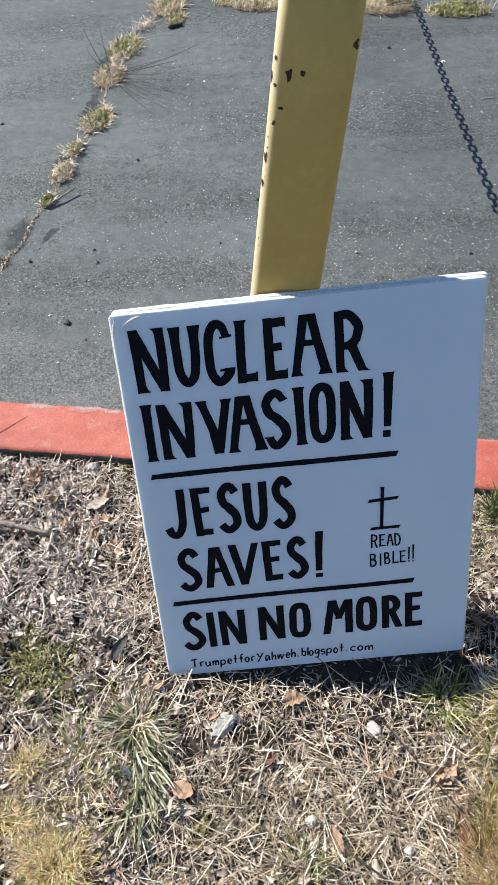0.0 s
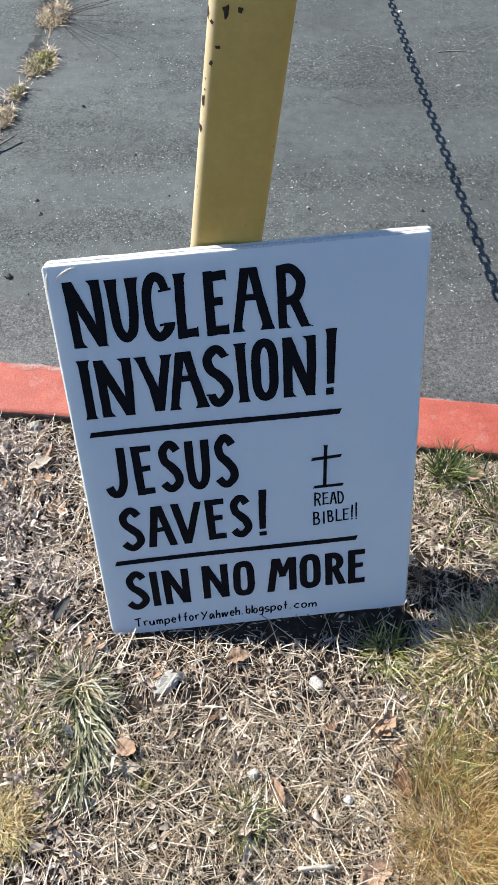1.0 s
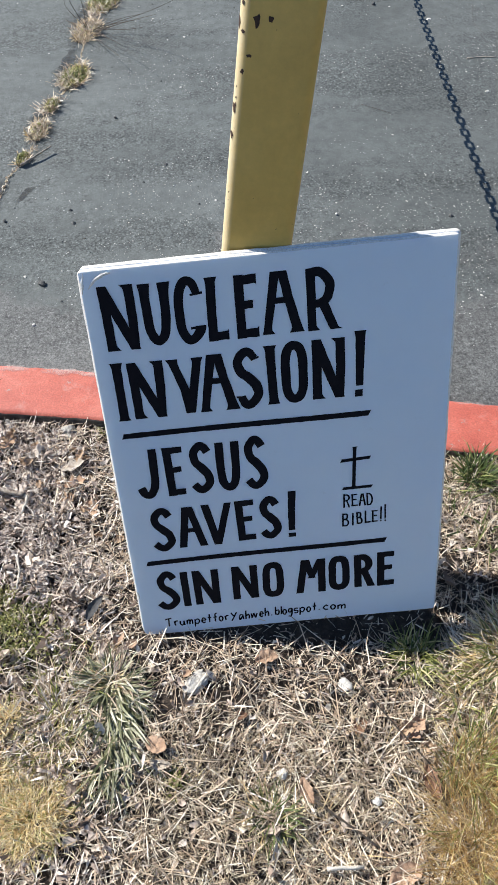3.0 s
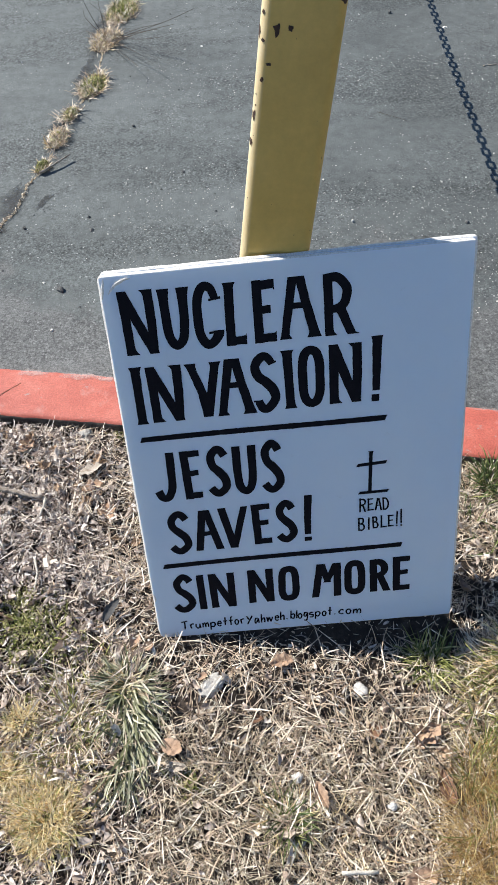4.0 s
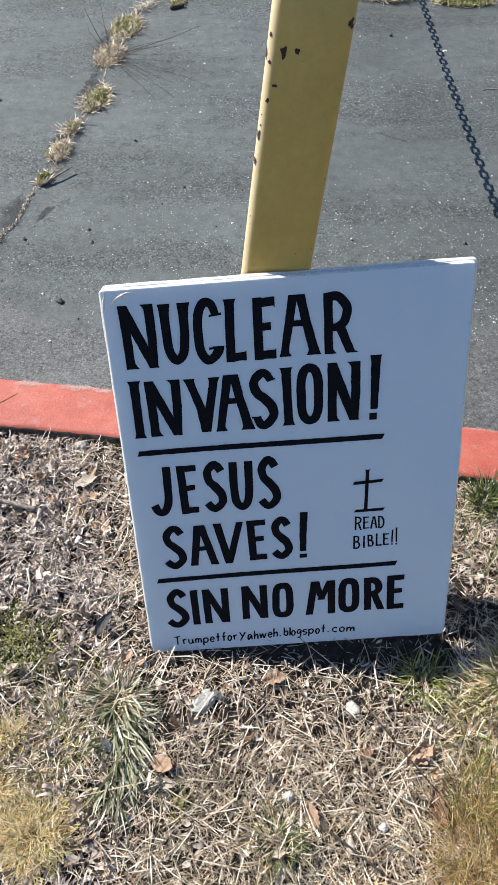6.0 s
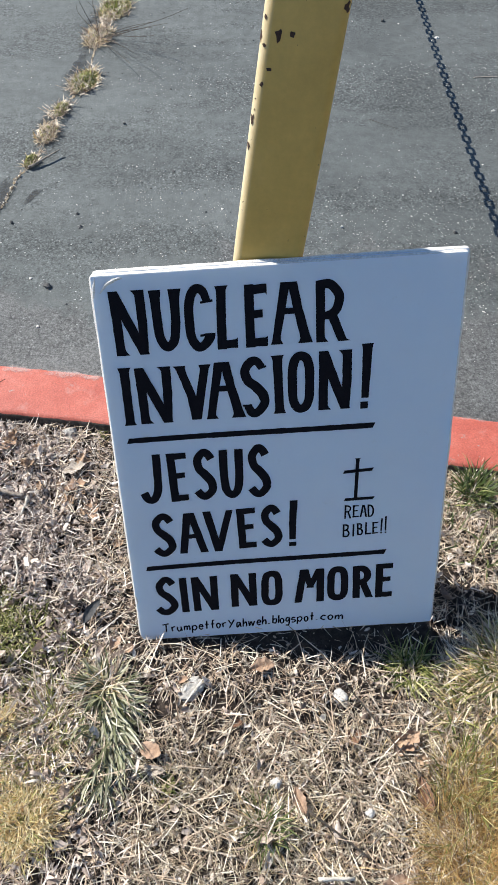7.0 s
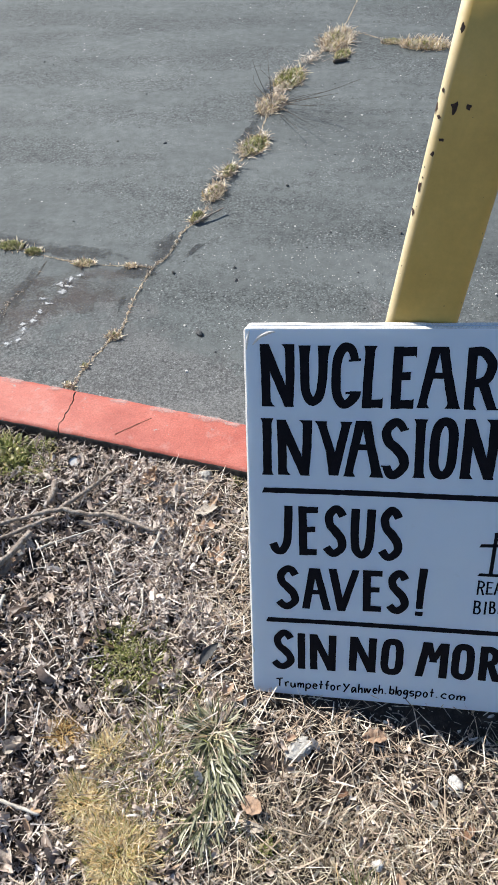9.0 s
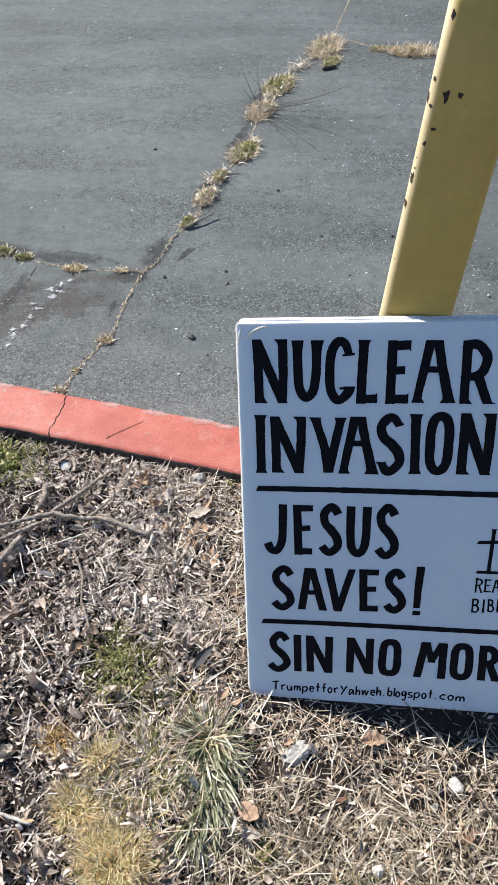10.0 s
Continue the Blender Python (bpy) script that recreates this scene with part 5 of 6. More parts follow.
def foot_shade_clear(x, y):
    """Thin cover along the sign's foot and in its shadow, where bare soil deepens the shade."""
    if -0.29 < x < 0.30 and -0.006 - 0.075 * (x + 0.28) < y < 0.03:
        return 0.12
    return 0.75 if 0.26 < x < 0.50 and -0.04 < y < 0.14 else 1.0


PATCHES = [(-0.530, 0.035, 0.070), (-0.565, 0.080, 0.045), (-1.05, 0.48, 0.06)]
MOUNDS = [(-0.985, 0.525, 0.075), (-1.035, 0.545, 0.05), (-0.452, -0.305, 0.055), (-0.550, -0.230, 0.036), (-0.612, -0.124, 0.022), (-0.523, -0.146, 0.022)]
COMBED = [(-0.322, -0.115, 0.036), (-0.310, -0.160, 0.040), (-0.315, -0.205, 0.036), (-0.330, -0.255, 0.030)]


def inside(spots, x, y):
    return any((x - a) ** 2 + (y - c) ** 2 < r * r for a, c, r in spots)


def growth(x, y):
    """Little litter lies on green weeds, hardly any on standing tufts."""
    return 0.05 if inside(MOUNDS, x, y) else 0.18 if inside(COMBED, x, y) else 0.34 if inside(PATCHES, x, y) else 1.0


def straw_weight(x, y):
    w = 0.9 * ease((x + 0.46 + 0.25 * max(y, 0)) / 0.14) + 0.06
    if -0.60 < x < -0.36 and y < 0.02:
        w = max(w, 0.62)
    d = drift(x, y)
    if x > -0.08 and y < -0.17:
        d = max(d * 1.25, 0.75)
    return w * d * (0.72 + 0.6 * noise.noise((x * 6, y * 6, 9.0)) + 0.2) * foot_shade_clear(x, y) * growth(x, y)


def mulch_weight(x, y):
    w = 0.95 - 0.84 * ease((x + 0.42 + 0.25 * max(y, 0)) / 0.16)
    d = drift(x, y)
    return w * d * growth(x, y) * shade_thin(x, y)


AREA = (-1.40, 0.85, -0.62, 0.72)


def lying(n, weight, ln, spread, clip, width, lift, rise, bend, segs=3, sway=0.7):
    x, y = scatter(n, AREA, weight)
    length = rng.lognormal(math.log(ln), spread, n).clip(*clip)
    base = np.stack([x, y, soil_z(x, y) + rng.uniform(*lift, n)], 1)
    return blade_arrays(rng, base, rng.uniform(0, 6.28, n), length, rng.uniform(*width, n), rng.normal(*rise, n), rng.normal(*bend, n), segs, 0.6, sway)


straw = blade_mesh("straw", [
    lying(22000, straw_weight, 0.020, 0.50, (0.008, 0.06), (0.0008, 0.0018), (0.001, 0.010), (0.12, 0.2), (0.2, 0.3), 3, 0.30),
    lying(8500, straw_weight, 0.040, 0.42, (0.02, 0.10), (0.0012, 0.0024), (0.004, 0.018), (0.10, 0.16), (0.18, 0.22), 3, 0.22),
    lying(330, straw_weight, 0.080, 0.25, (0.05, 0.14), (0.0018, 0.0030), (0.010, 0.022), (0.06, 0.08), (0.10, 0.12), 4, 0.16)], STRAW)
tagged(straw, "dry pale straw strewn over bare soil", "straw", kind="stuff")


def thatch_weight(x, y):
    return ease((x + 0.34) / 0.10) * ease((-0.12 - y) / 0.10) * (0.45 + 0.55 * drift(x, y))


thatch = blade_mesh("thatch", [lying(15000, thatch_weight, 0.020, 0.40, (0.008, 0.05), (0.0007, 0.0015), (0.001, 0.014), (0.25, 0.3), (0.3, 0.3), 3, 0.5)], THATCH)
tagged(thatch, "fine brown thatch of dead grass over soil", "dry grass", kind="stuff")

NEAR, AREA = AREA, (-2.2, 4.0, -3.4, 0.72)
spread_straw, straw_quads, straw_tip, count, per_blade = lying(30000, lambda x, y: 0.0 if NEAR[0] < x < NEAR[1] and NEAR[2] < y else 1.0, 0.06, 0.4, (0.02, 0.16), (0.003, 0.006), (0.001, 0.016), (0.12, 0.2), (0.25, 0.3))
# it thins out towards its far sides
chance = np.random.default_rng(8).uniform(0, 1, count)
spread_straw = spread_straw.reshape(count, per_blade, 3)
spread_straw = spread_straw[chance < np.clip((4.0 - spread_straw[:, 0, 0]) / 1.6, 0, 1) * np.clip((spread_straw[:, 0, 1] + 3.4) / 1.6, 0, 1)]
outer_straw = blade_mesh("outer_straw", [(spread_straw.reshape(-1, 3), straw_quads, straw_tip, len(spread_straw), per_blade)], STRAW)
AREA = NEAR
tagged(outer_straw, "dry straw over the rest of the planting strip", "straw", kind="stuff")


def scraps(name, n, weight, size, mat, tilt, slim, lift, label):
    x, y = scatter(n, AREA, weight)
    at = np.stack([x, y, soil_z(x, y) + rng.uniform(*lift, n)], 1)
    ob = flake_mesh(name, rng, at, rng.lognormal(math.log(size), 0.45, n).clip(0.0015, 0.02), mat, tilt, slim)
    return tagged(ob, label, "mulch", kind="stuff")


def leaf_bits(name, n, weight, size, mat, lift, tilt, label, slim=(0.35, 0.85)):
    """Broken bits of dry leaves: ragged, curled scraps that stand and lie on one another."""
    x, y = scatter(n, AREA, weight)
    half = rng.lognormal(math.log(size), 0.42, n).clip(size * 0.4, size * 2.6)[:, None, None] / 2
    wide = half * rng.uniform(*slim, n)[:, None, None]
    s, t = np.linspace(-1, 1, 5)[None, :, None], np.linspace(-1, 1, 3)[None, None, :]
    ends = np.where(s < 0, rng.uniform(0.15, 0.95, n)[:, None, None], rng.uniform(0.15, 0.95, n)[:, None, None])
    px = half * (s + rng.uniform(-0.12, 0.12, (n, 5, 3)))
    py = wide * t * (1 - ends * s ** 2) + wide * rng.uniform(-0.16, 0.16, (n, 5, 3)) + wide * rng.normal(0, 0.5, n)[:, None, None] * s ** 2
    pz = rng.normal(0.4, 0.9, n)[:, None, None] * py ** 2 / wide + rng.normal(0.1, 0.55, n)[:, None, None] * px ** 2 / half + half * rng.uniform(-0.07, 0.07, (n, 5, 3))
    a, b, c = (v[:, None, None] for v in (rng.normal(0, tilt, n), rng.normal(0, tilt, n), rng.uniform(0, 6.28, n)))
    py, pz = py * np.cos(a) - pz * np.sin(a), py * np.sin(a) + pz * np.cos(a)
    px, pz = px * np.cos(b) + pz * np.sin(b), -px * np.sin(b) + pz * np.cos(b)
    px, py = px * np.cos(c) - py * np.sin(c), px * np.sin(c) + py * np.cos(c)
    foot = (soil_z(x, y) + rng.uniform(*lift, n))[:, None, None] - pz.min((1, 2), keepdims=True) * 0.8
    verts = np.stack([px + x[:, None, None], py + y[:, None, None], pz + foot], 3).reshape(-1, 3)
    faces = [(o + 3 * i + j, o + 3 * i + 3 + j, o + 3 * i + 4 + j, o + 3 * i + 1 + j) for o in range(0, 15 * n, 15) for i in range(4) for j in range(2)]
    return tagged(raw(name, verts, faces, mat, smooth=True), label, "leaf litter", kind="stuff")


def sparse(x, y):
    return 0.10 * growth(x, y) * foot_shade_clear(x, y) if x > -0.30 else mulch_weight(x, y)


def pale_weight(x, y):
    """Bleached shreds lie thickest between the branch and the sign."""
    return mulch_weight(x, y) * (0.12 + ease((x + 0.74) / 0.2) * ease((y - 0.02) / 0.12))


scraps("mulch", 13000, mulch_weight, 0.0026, MULCH, 0.42, (0.2, 0.7), (0.000, 0.008), "grey-brown crumbs of bark and leaf litter")
leaf_bits("leaf_crumbs", 15000, mulch_weight, 0.0085, LEAFBIT, (0.000, 0.010), 0.55, "small broken bits of dry grey-brown leaves", (0.16, 0.48))
leaf_bits("broken_leaves", 3000, mulch_weight, 0.0150, LEAFBIT, (0.004, 0.014), 0.42, "broken dry grey-brown leaves over the soil", (0.18, 0.50))
leaf_bits("pale_leaf_bits", 6500, pale_weight, 0.0090, PALEBIT, (0.004, 0.014), 0.40, "bleached bits of dry leaves", (0.16, 0.50))
leaf_bits("leaf_scraps", 900, lambda x, y: sparse(x, y) if x > -0.36 else 0.0, 0.0080, LEAFBIT, (0.002, 0.010), 0.4, "scraps of dry leaves among straw", (0.3, 0.7))
leaf_bits("dry_leaves", 60, lambda x, y: mulch_weight(x, y) if x < -0.5 or y > 0.1 else 0.0, 0.022, LEAFBIT, (0.008, 0.014), 0.25, "curled dry leaves lying on the litter", (0.30, 0.60))
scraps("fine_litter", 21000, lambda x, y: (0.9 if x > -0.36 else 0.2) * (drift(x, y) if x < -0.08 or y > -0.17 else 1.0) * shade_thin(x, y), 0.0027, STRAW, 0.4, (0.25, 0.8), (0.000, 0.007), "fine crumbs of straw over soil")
fibres = blade_mesh("bark_fibres", [
    lying(7500, pale_weight, 0.018, 0.5, (0.007, 0.05), (0.0009, 0.0026), (0.006, 0.018), (0.14, 0.2), (0.1, 0.25), 3, 0.4),
    lying(4800, mulch_weight, 0.020, 0.5, (0.007, 0.06), (0.0009, 0.0026), (0.004, 0.016), (0.16, 0.22), (0.1, 0.25), 3, 0.4),
    lying(260, mulch_weight, 0.060, 0.35, (0.03, 0.12), (0.0016, 0.0030), (0.010, 0.022), (0.08, 0.10), (0.1, 0.12), 4, 0.3)], MULCH)
tagged(fibres, "stringy grey bark fibres among leaf litter", "mulch", kind="stuff")

# rust-brown leaves caught along the kerb and beside the sign
drop = np.random.default_rng(61)
for x, y, r, n in ((-0.613, 0.484, 0.028, 4), (-0.541, 0.409, 0.022, 3), (-0.450, 0.350, 0.024, 3), (-0.425, 0.300, 0.022, 3), (-0.440, 0.440, 0.020, 3), (-0.967, 0.406, 0.024, 3), (-1.005, 0.330, 0.030, 3), (-0.594, 0.061, 0.018, 2), (-0.375, 0.220, 0.016, 2), (0.205, -0.235, 0.025, 3)):
    for k in range(n):
        ln = drop.uniform(0.016, 0.032)
        leaf(x + drop.normal(0, r), y + drop.normal(0, r * 0.8), ln, ln * drop.uniform(0.45, 0.75), drop.uniform(0, 360), RUSTLEAF, "crumpled rust-brown leaf on the mulch", int(drop.integers(500, 900)), drop.uniform(0.014, 0.022), drop.uniform(0.4, 1.1), int(drop.choice([0, 3])), (drop.normal(0, 16), drop.normal(0, 16)), crumple=1.6)

# crumbs and wisps of dry growth along the cracks
spots = []
for line, n, wide in ((CRACK_MAIN, 760, 0.0036), (CRACK_SIDE, 260, 0.0040), (CRACK_FAR, 300, 0.005), (CRACK_LEFT, 90, 0.006), (CRACK_LEFT[:2], 70, 0.012)):
    pts = np.array(smooth_line(line, 40))
    near = pts[: len(pts) * 3 // 4]
    spots.append(near[rng.integers(0, len(near), n)] + rng.normal(0, wide, (n, 2)))
spots = np.concatenate(spots)
crumbs = flake_mesh("crack_crumbs", rng, np.concatenate([spots, np.full((len(spots), 1), 0.003)], 1), rng.uniform(0.0014, 0.0042, len(spots)), STRAW, 0.5, (0.25, 0.8))
tagged(crumbs, "pale crumbs of dirt and straw in asphalt cracks", "litter", kind="stuff")
layers = []
for line, per in ((CRACK_MAIN, 16), (CRACK_SIDE, 8), (CRACK_FAR, 40), (CRACK_LEFT, 10)):
    pts = np.array(smooth_line(line, per // 4))
    pts = pts + rng.normal(0, 0.006, pts.shape)
    n = len(pts)
    base = np.stack([pts[:, 0], pts[:, 1], np.full(n, 0.002)], 1)
    layers.append(blade_arrays(rng, base, rng.uniform(0, 6.28, n), rng.uniform(0.006, 0.026, n), rng.uniform(0.0010, 0.0022, n), rng.uniform(0.0, 0.4, n), rng.uniform(0.2, 1.0, n), 3))
for y0, y1, n, wide in ((1.60, 1.88, 260, 0.010), (1.92, 2.30, 520, 0.019), (2.48, 3.42, 1500, 0.024)):
    pts = np.array([p for p in smooth_line(CRACK_MAIN, 30) if y0 < p[1] < y1])
    pts = pts[rng.integers(0, len(pts), n)] + rng.normal(0, wide, (n, 2))
    keep = np.array([noise.noise((p[0] * 9, p[1] * 9, 4.0)) > -0.12 for p in pts])
    pts = pts[keep]
    n = len(pts)
    layers.append(blade_arrays(rng, np.stack([pts[:, 0], pts[:, 1], np.full(n, 0.003) + rng.uniform(0, 0.012, n)], 1), rng.uniform(0, 6.28, n), rng.uniform(0.012, 0.045, n), rng.uniform(0.0016, 0.0034, n), rng.uniform(0.0, 0.9, n), rng.uniform(0.0, 0.8, n), 3))
wisps = blade_mesh("crack_wisps", layers, STRAW)
tagged(wisps, "dead grass wisps along the asphalt cracks", "dry grass", kind="stuff")


GROUPS = {"grass_tuft": "grass tufts of the planting strip", "grass_clump": "combed grass clumps", "dry_grass_tuft": "yellow dry tufts", "weed_patch": "low weed patches", "dry_grass_bunch": "amber grass bunches", "crack_weed": "weeds in the asphalt cracks"}


def tuft(name, x, y, label, layers, category="grass", ground_at=None, seed=0, stretch=(1.0, 1.0, 0.0)):
    """A clump: layers of (material, part name, blades, radius, length range, width range, rise range, bend range, azimuth or None, its spread)."""
    rng = np.random.default_rng(seed + 900)
    z0 = soil_height(x, y) if ground_at is None else ground_at
    root = thing(name, pose(x, y, z0), label=label, category=category, group=GROUPS.get(name, ""))
    for mat, piece, n, radius, ln, wd, rise, bend, az, spread in layers:
        r = radius * (1.3 * rng.uniform(0, 1, n) ** 0.8 if name == "weed_patch" else np.sqrt(rng.uniform(0, 1, n)))
        w = rng.uniform(0, 6.28, n)
        ex, ey = r * np.cos(w) * stretch[0], r * np.sin(w) * stretch[1]
        ca, sa = math.cos(stretch[2]), math.sin(stretch[2])
        dome = 0.012 if name == "dry_grass_tuft" else 0.0
        base = np.stack([ex * ca - ey * sa, ex * sa + ey * ca, 0.001 + dome * np.clip(1 - (r / radius) ** 2, 0, 1)], 1)
        way = w + rng.normal(0, 1.1 if name == "dry_grass_tuft" else 0.9, n) if az is None else az + rng.normal(0, spread, n)
        if piece == "leafage":
            base[:, 2] += rng.uniform(0.003, 0.020, n) * np.clip(1.3 - r / radius, 0.2, 1)
            flake_mesh(piece, rng, base, rng.uniform(*ln, n) * 0.24, mat, 0.6, (0.3, 0.65), root)
            continue
        arr = blade_arrays(rng, base, way, rng.uniform(*ln, n), rng.uniform(*wd, n), rng.uniform(*rise, n), rng.uniform(*bend, n), 4)
        blade_mesh(piece, [arr], mat, root)
    return root


DEG = math.pi / 180


def blades(mat, n, radius, ln, wd, rise, bend, az=None, spread=0.5, piece="foliage"):
    return (mat, piece, n, radius, ln, wd, (rise[0] * DEG, rise[1] * DEG), (bend[0] * DEG, bend[1] * DEG), az * DEG if az is not None else None, spread)


# the long clump combed towards the walker
tuft("grass_clump", -0.336, -0.086, "grey-green grass clump fanning over straw", [
    blades(GREYGREEN, 120, 0.022, (0.030, 0.075), (0.0020, 0.0038), (8, 55), (10, 60)), blades(STRAW, 80, 0.026, (0.030, 0.080), (0.0014, 0.0028), (5, 45), (10, 50), None, 0.5, "dead_foliage"),
    blades(GOLD, 40, 0.02, (0.02, 0.05), (0.0012, 0.0022), (20, 70), (20, 60), None, 0.5, "dry_foliage")], seed=199)
for i, (x, y, n, ln, az) in enumerate([(-0.322, -0.098, 36, 0.080, -42), (-0.326, -0.118, 40, 0.095, -62), (-0.318, -0.140, 40, 0.100, -70), (-0.310, -0.165, 34, 0.095, -68), (-0.318, -0.190, 30, 0.095, -80), (-0.335, -0.225, 26, 0.105, -90), (-0.345, -0.130, 30, 0.070, -120)]):
    tuft("grass_clump", x, y, "grey-green grass clump combed flat over straw", [
        blades(GREYGREEN, n, 0.024, (ln * 0.5, ln), (0.0026, 0.0058), (4, 42), (5, 60), az, 0.36),
        blades(GREYGREEN, n // 3, 0.030, (ln * 0.4, ln * 0.8), (0.0022, 0.0042), (8, 45), (15, 60), az, 0.9),
        blades(STRAW, n // 4, 0.030, (ln * 0.4, ln * 1.1), (0.0014, 0.0030), (5, 30), (10, 45), az, 0.5, "dead_foliage")], seed=200 + i)
tuft("grass_tuft", -0.352, -0.040, "dead straw tuft above a green clump", [
    blades(STRAW, 60, 0.026, (0.025, 0.06), (0.0014, 0.0030), (15, 50), (20, 60), 80, 0.9, "dead_foliage"), blades(GOLD, 30, 0.03, (0.02, 0.05), (0.001, 0.002), (20, 60), (20, 60), None, 0.5, "dry_foliage")], "dry grass", seed=3)
tuft("grass_tuft", -0.405, -0.120, "small green and straw-coloured grass tuft", [
    blades(WEED, 60, 0.04, (0.03, 0.07), (0.0018, 0.0035), (15, 60), (20, 70)), blades(STRAW, 90, 0.06, (0.04, 0.09), (0.0012, 0.0026), (15, 60), (15, 60), None, 0.5, "dead_foliage")], seed=3)
for i, (x, y, r, n, tall) in enumerate([(-0.456, -0.308, 0.046, 760, 0.052), (-0.490, -0.280, 0.036, 420, 0.045), (-0.552, -0.228, 0.034, 360, 0.040), (-0.523, -0.238, 0.024, 160, 0.036), (-0.523, -0.146, 0.024, 200, 0.038)]):
    tuft("dry_grass_tuft", x, y, "pale yellow dry grass tuft with fine blades", [
        blades(GOLD, n, r, (tall * 0.4, tall), (0.0009, 0.0018), (15, 85), (5, 70)), blades(GOLD, n // 3, r * 1.5, (tall * 0.4, tall), (0.0009, 0.0018), (0, 45), (0, 50), None, 0.5, "lying_foliage"),
        blades(WEED, n // 6, r * 1.2, (tall * 0.4, tall * 0.9), (0.0014, 0.0026), (20, 80), (10, 60), None, 0.5, "green_foliage"),
        blades(STRAW, n // 7, r * 1.4, (0.015, 0.05), (0.0010, 0.0020), (5, 60), (10, 60), None, 0.5, "dead_foliage")], "dry grass", seed=10 + i)
tuft("dry_grass_tuft", -0.612, -0.124, "small amber dry grass tuft on the mulch", [
    blades(AMBER, 190, 0.022, (0.014, 0.040), (0.0009, 0.0018), (15, 80), (5, 70)), blades(AMBER, 60, 0.034, (0.014, 0.040), (0.0010, 0.0019), (0, 45), (0, 50), None, 0.5, "lying_foliage")], "dry grass", seed=18)
for i, (x, y, r) in enumerate([(-0.400, -0.235, 0.05), (-0.43, -0.17, 0.05), (-0.47, -0.11, 0.04), (-0.444, -0.225, 0.045), (-0.425, -0.145, 0.045), (-0.470, -0.190, 0.045)]):
    tuft("grass_tuft", x, y, "thin yellow-green grass among dry litter", [
        blades(WEED, 90, r, (0.015, 0.042), (0.0016, 0.0030), (10, 65), (20, 80)), blades(GOLD, 60, r * 1.1, (0.015, 0.045), (0.0011, 0.0022), (5, 60), (15, 70), None, 0.5, "dry_foliage"), blades(STRAW, 60, r * 1.1, (0.02, 0.07), (0.0012, 0.0026), (10, 60), (15, 60), None, 0.5, "dead_foliage")], seed=20 + i)
for i, (x, y, r, n) in enumerate([(-0.530, 0.035, 0.062, 760), (-0.480, -0.010, 0.040, 150), (-0.565, 0.082, 0.042, 260), (-0.545, -0.045, 0.045, 140), (-0.90, 0.555, 0.030, 160),
                                   (-0.905, 0.47, 0.035, 110), (-0.395, 0.505, 0.022, 60), (-0.42, -0.02, 0.05, 120)]):
    tuft("weed_patch", x, y, "low green weed patch on the mulch", [
        blades(WEED, int(n * 1.3), r, (0.006, 0.016), (0.0022, 0.0050), (0, 50), (-10, 40), None, 0.5, "leafage"), blades(WEED, n // 5, r, (0.015, 0.035), (0.0014, 0.0026), (20, 80), (10, 60)),
        blades(STRAW, n // 8, r * 1.1, (0.01, 0.035), (0.0010, 0.0020), (5, 50), (5, 50), None, 0.5, "dead_foliage")], "weed", seed=30 + i)
# right of the sign: golden bunches and greener grass
for i, (x, y, r, n, ln) in enumerate([(0.285, -0.365, 0.075, 620, 0.12), (0.370, -0.330, 0.080, 520, 0.11), (0.265, -0.440, 0.070, 380, 0.11), (0.37, -0.45, 0.09, 460, 0.12), (0.47, -0.38, 0.08, 340, 0.11)]):
    tuft("dry_grass_bunch", x, y, "fine amber dry grass bunch", [
        blades(AMBER, int(n * 1.25), r, (ln * 0.35, ln), (0.0006, 0.0012), (25, 88), (10, 80)), blades(WEED, n // 12, r, (ln * 0.4, ln * 0.9), (0.0012, 0.0024), (40, 85), (10, 60), None, 0.5, "green_foliage"),
        blades(AMBER, n // 3, r * 1.1, (ln * 0.25, ln * 0.6), (0.0010, 0.0019), (5, 60), (10, 60), None, 0.5, "dead_foliage")], "dry grass", seed=50 + i)
for i, (x, y, r, n, ln) in enumerate([(0.350, -0.130, 0.070, 260, 0.075), (0.405, -0.115, 0.080, 320, 0.090), (0.345, -0.190, 0.080, 260, 0.080), (0.430, -0.230, 0.080, 260, 0.085), (0.510, -0.060, 0.080, 300, 0.085),
                                       (0.410, -0.085, 0.050, 240, 0.105), (0.460, -0.095, 0.060, 240, 0.100), (0.55, 0.09, 0.08, 220, 0.09), (0.52, -0.15, 0.08, 220, 0.09), (0.60, -0.02, 0.09, 200, 0.09)]):
    tuft("grass_tuft", x, y, "pale grass tuft, half green and half dry", [
        blades(WEED, int(n * 0.42), r, (ln * 0.35, ln * 0.9), (0.0018, 0.0040), (15, 75), (20, 80)), blades(GREEN, int(n * 0.12), r * 0.8, (ln * 0.5, ln), (0.0018, 0.0034), (25, 75), (20, 80), None, 0.5, "green_foliage"), blades(GOLD, int(n * 0.5), r, (ln * 0.4, ln * 0.9), (0.0014, 0.0030), (10, 65), (15, 70), None, 0.5, "dry_foliage"),
        blades(STRAW, int(n * 1.2), r * 1.15, (ln * 0.3, ln * 0.9), (0.0014, 0.0030), (0, 60), (5, 50), None, 0.5, "dead_foliage")], seed=60 + i)
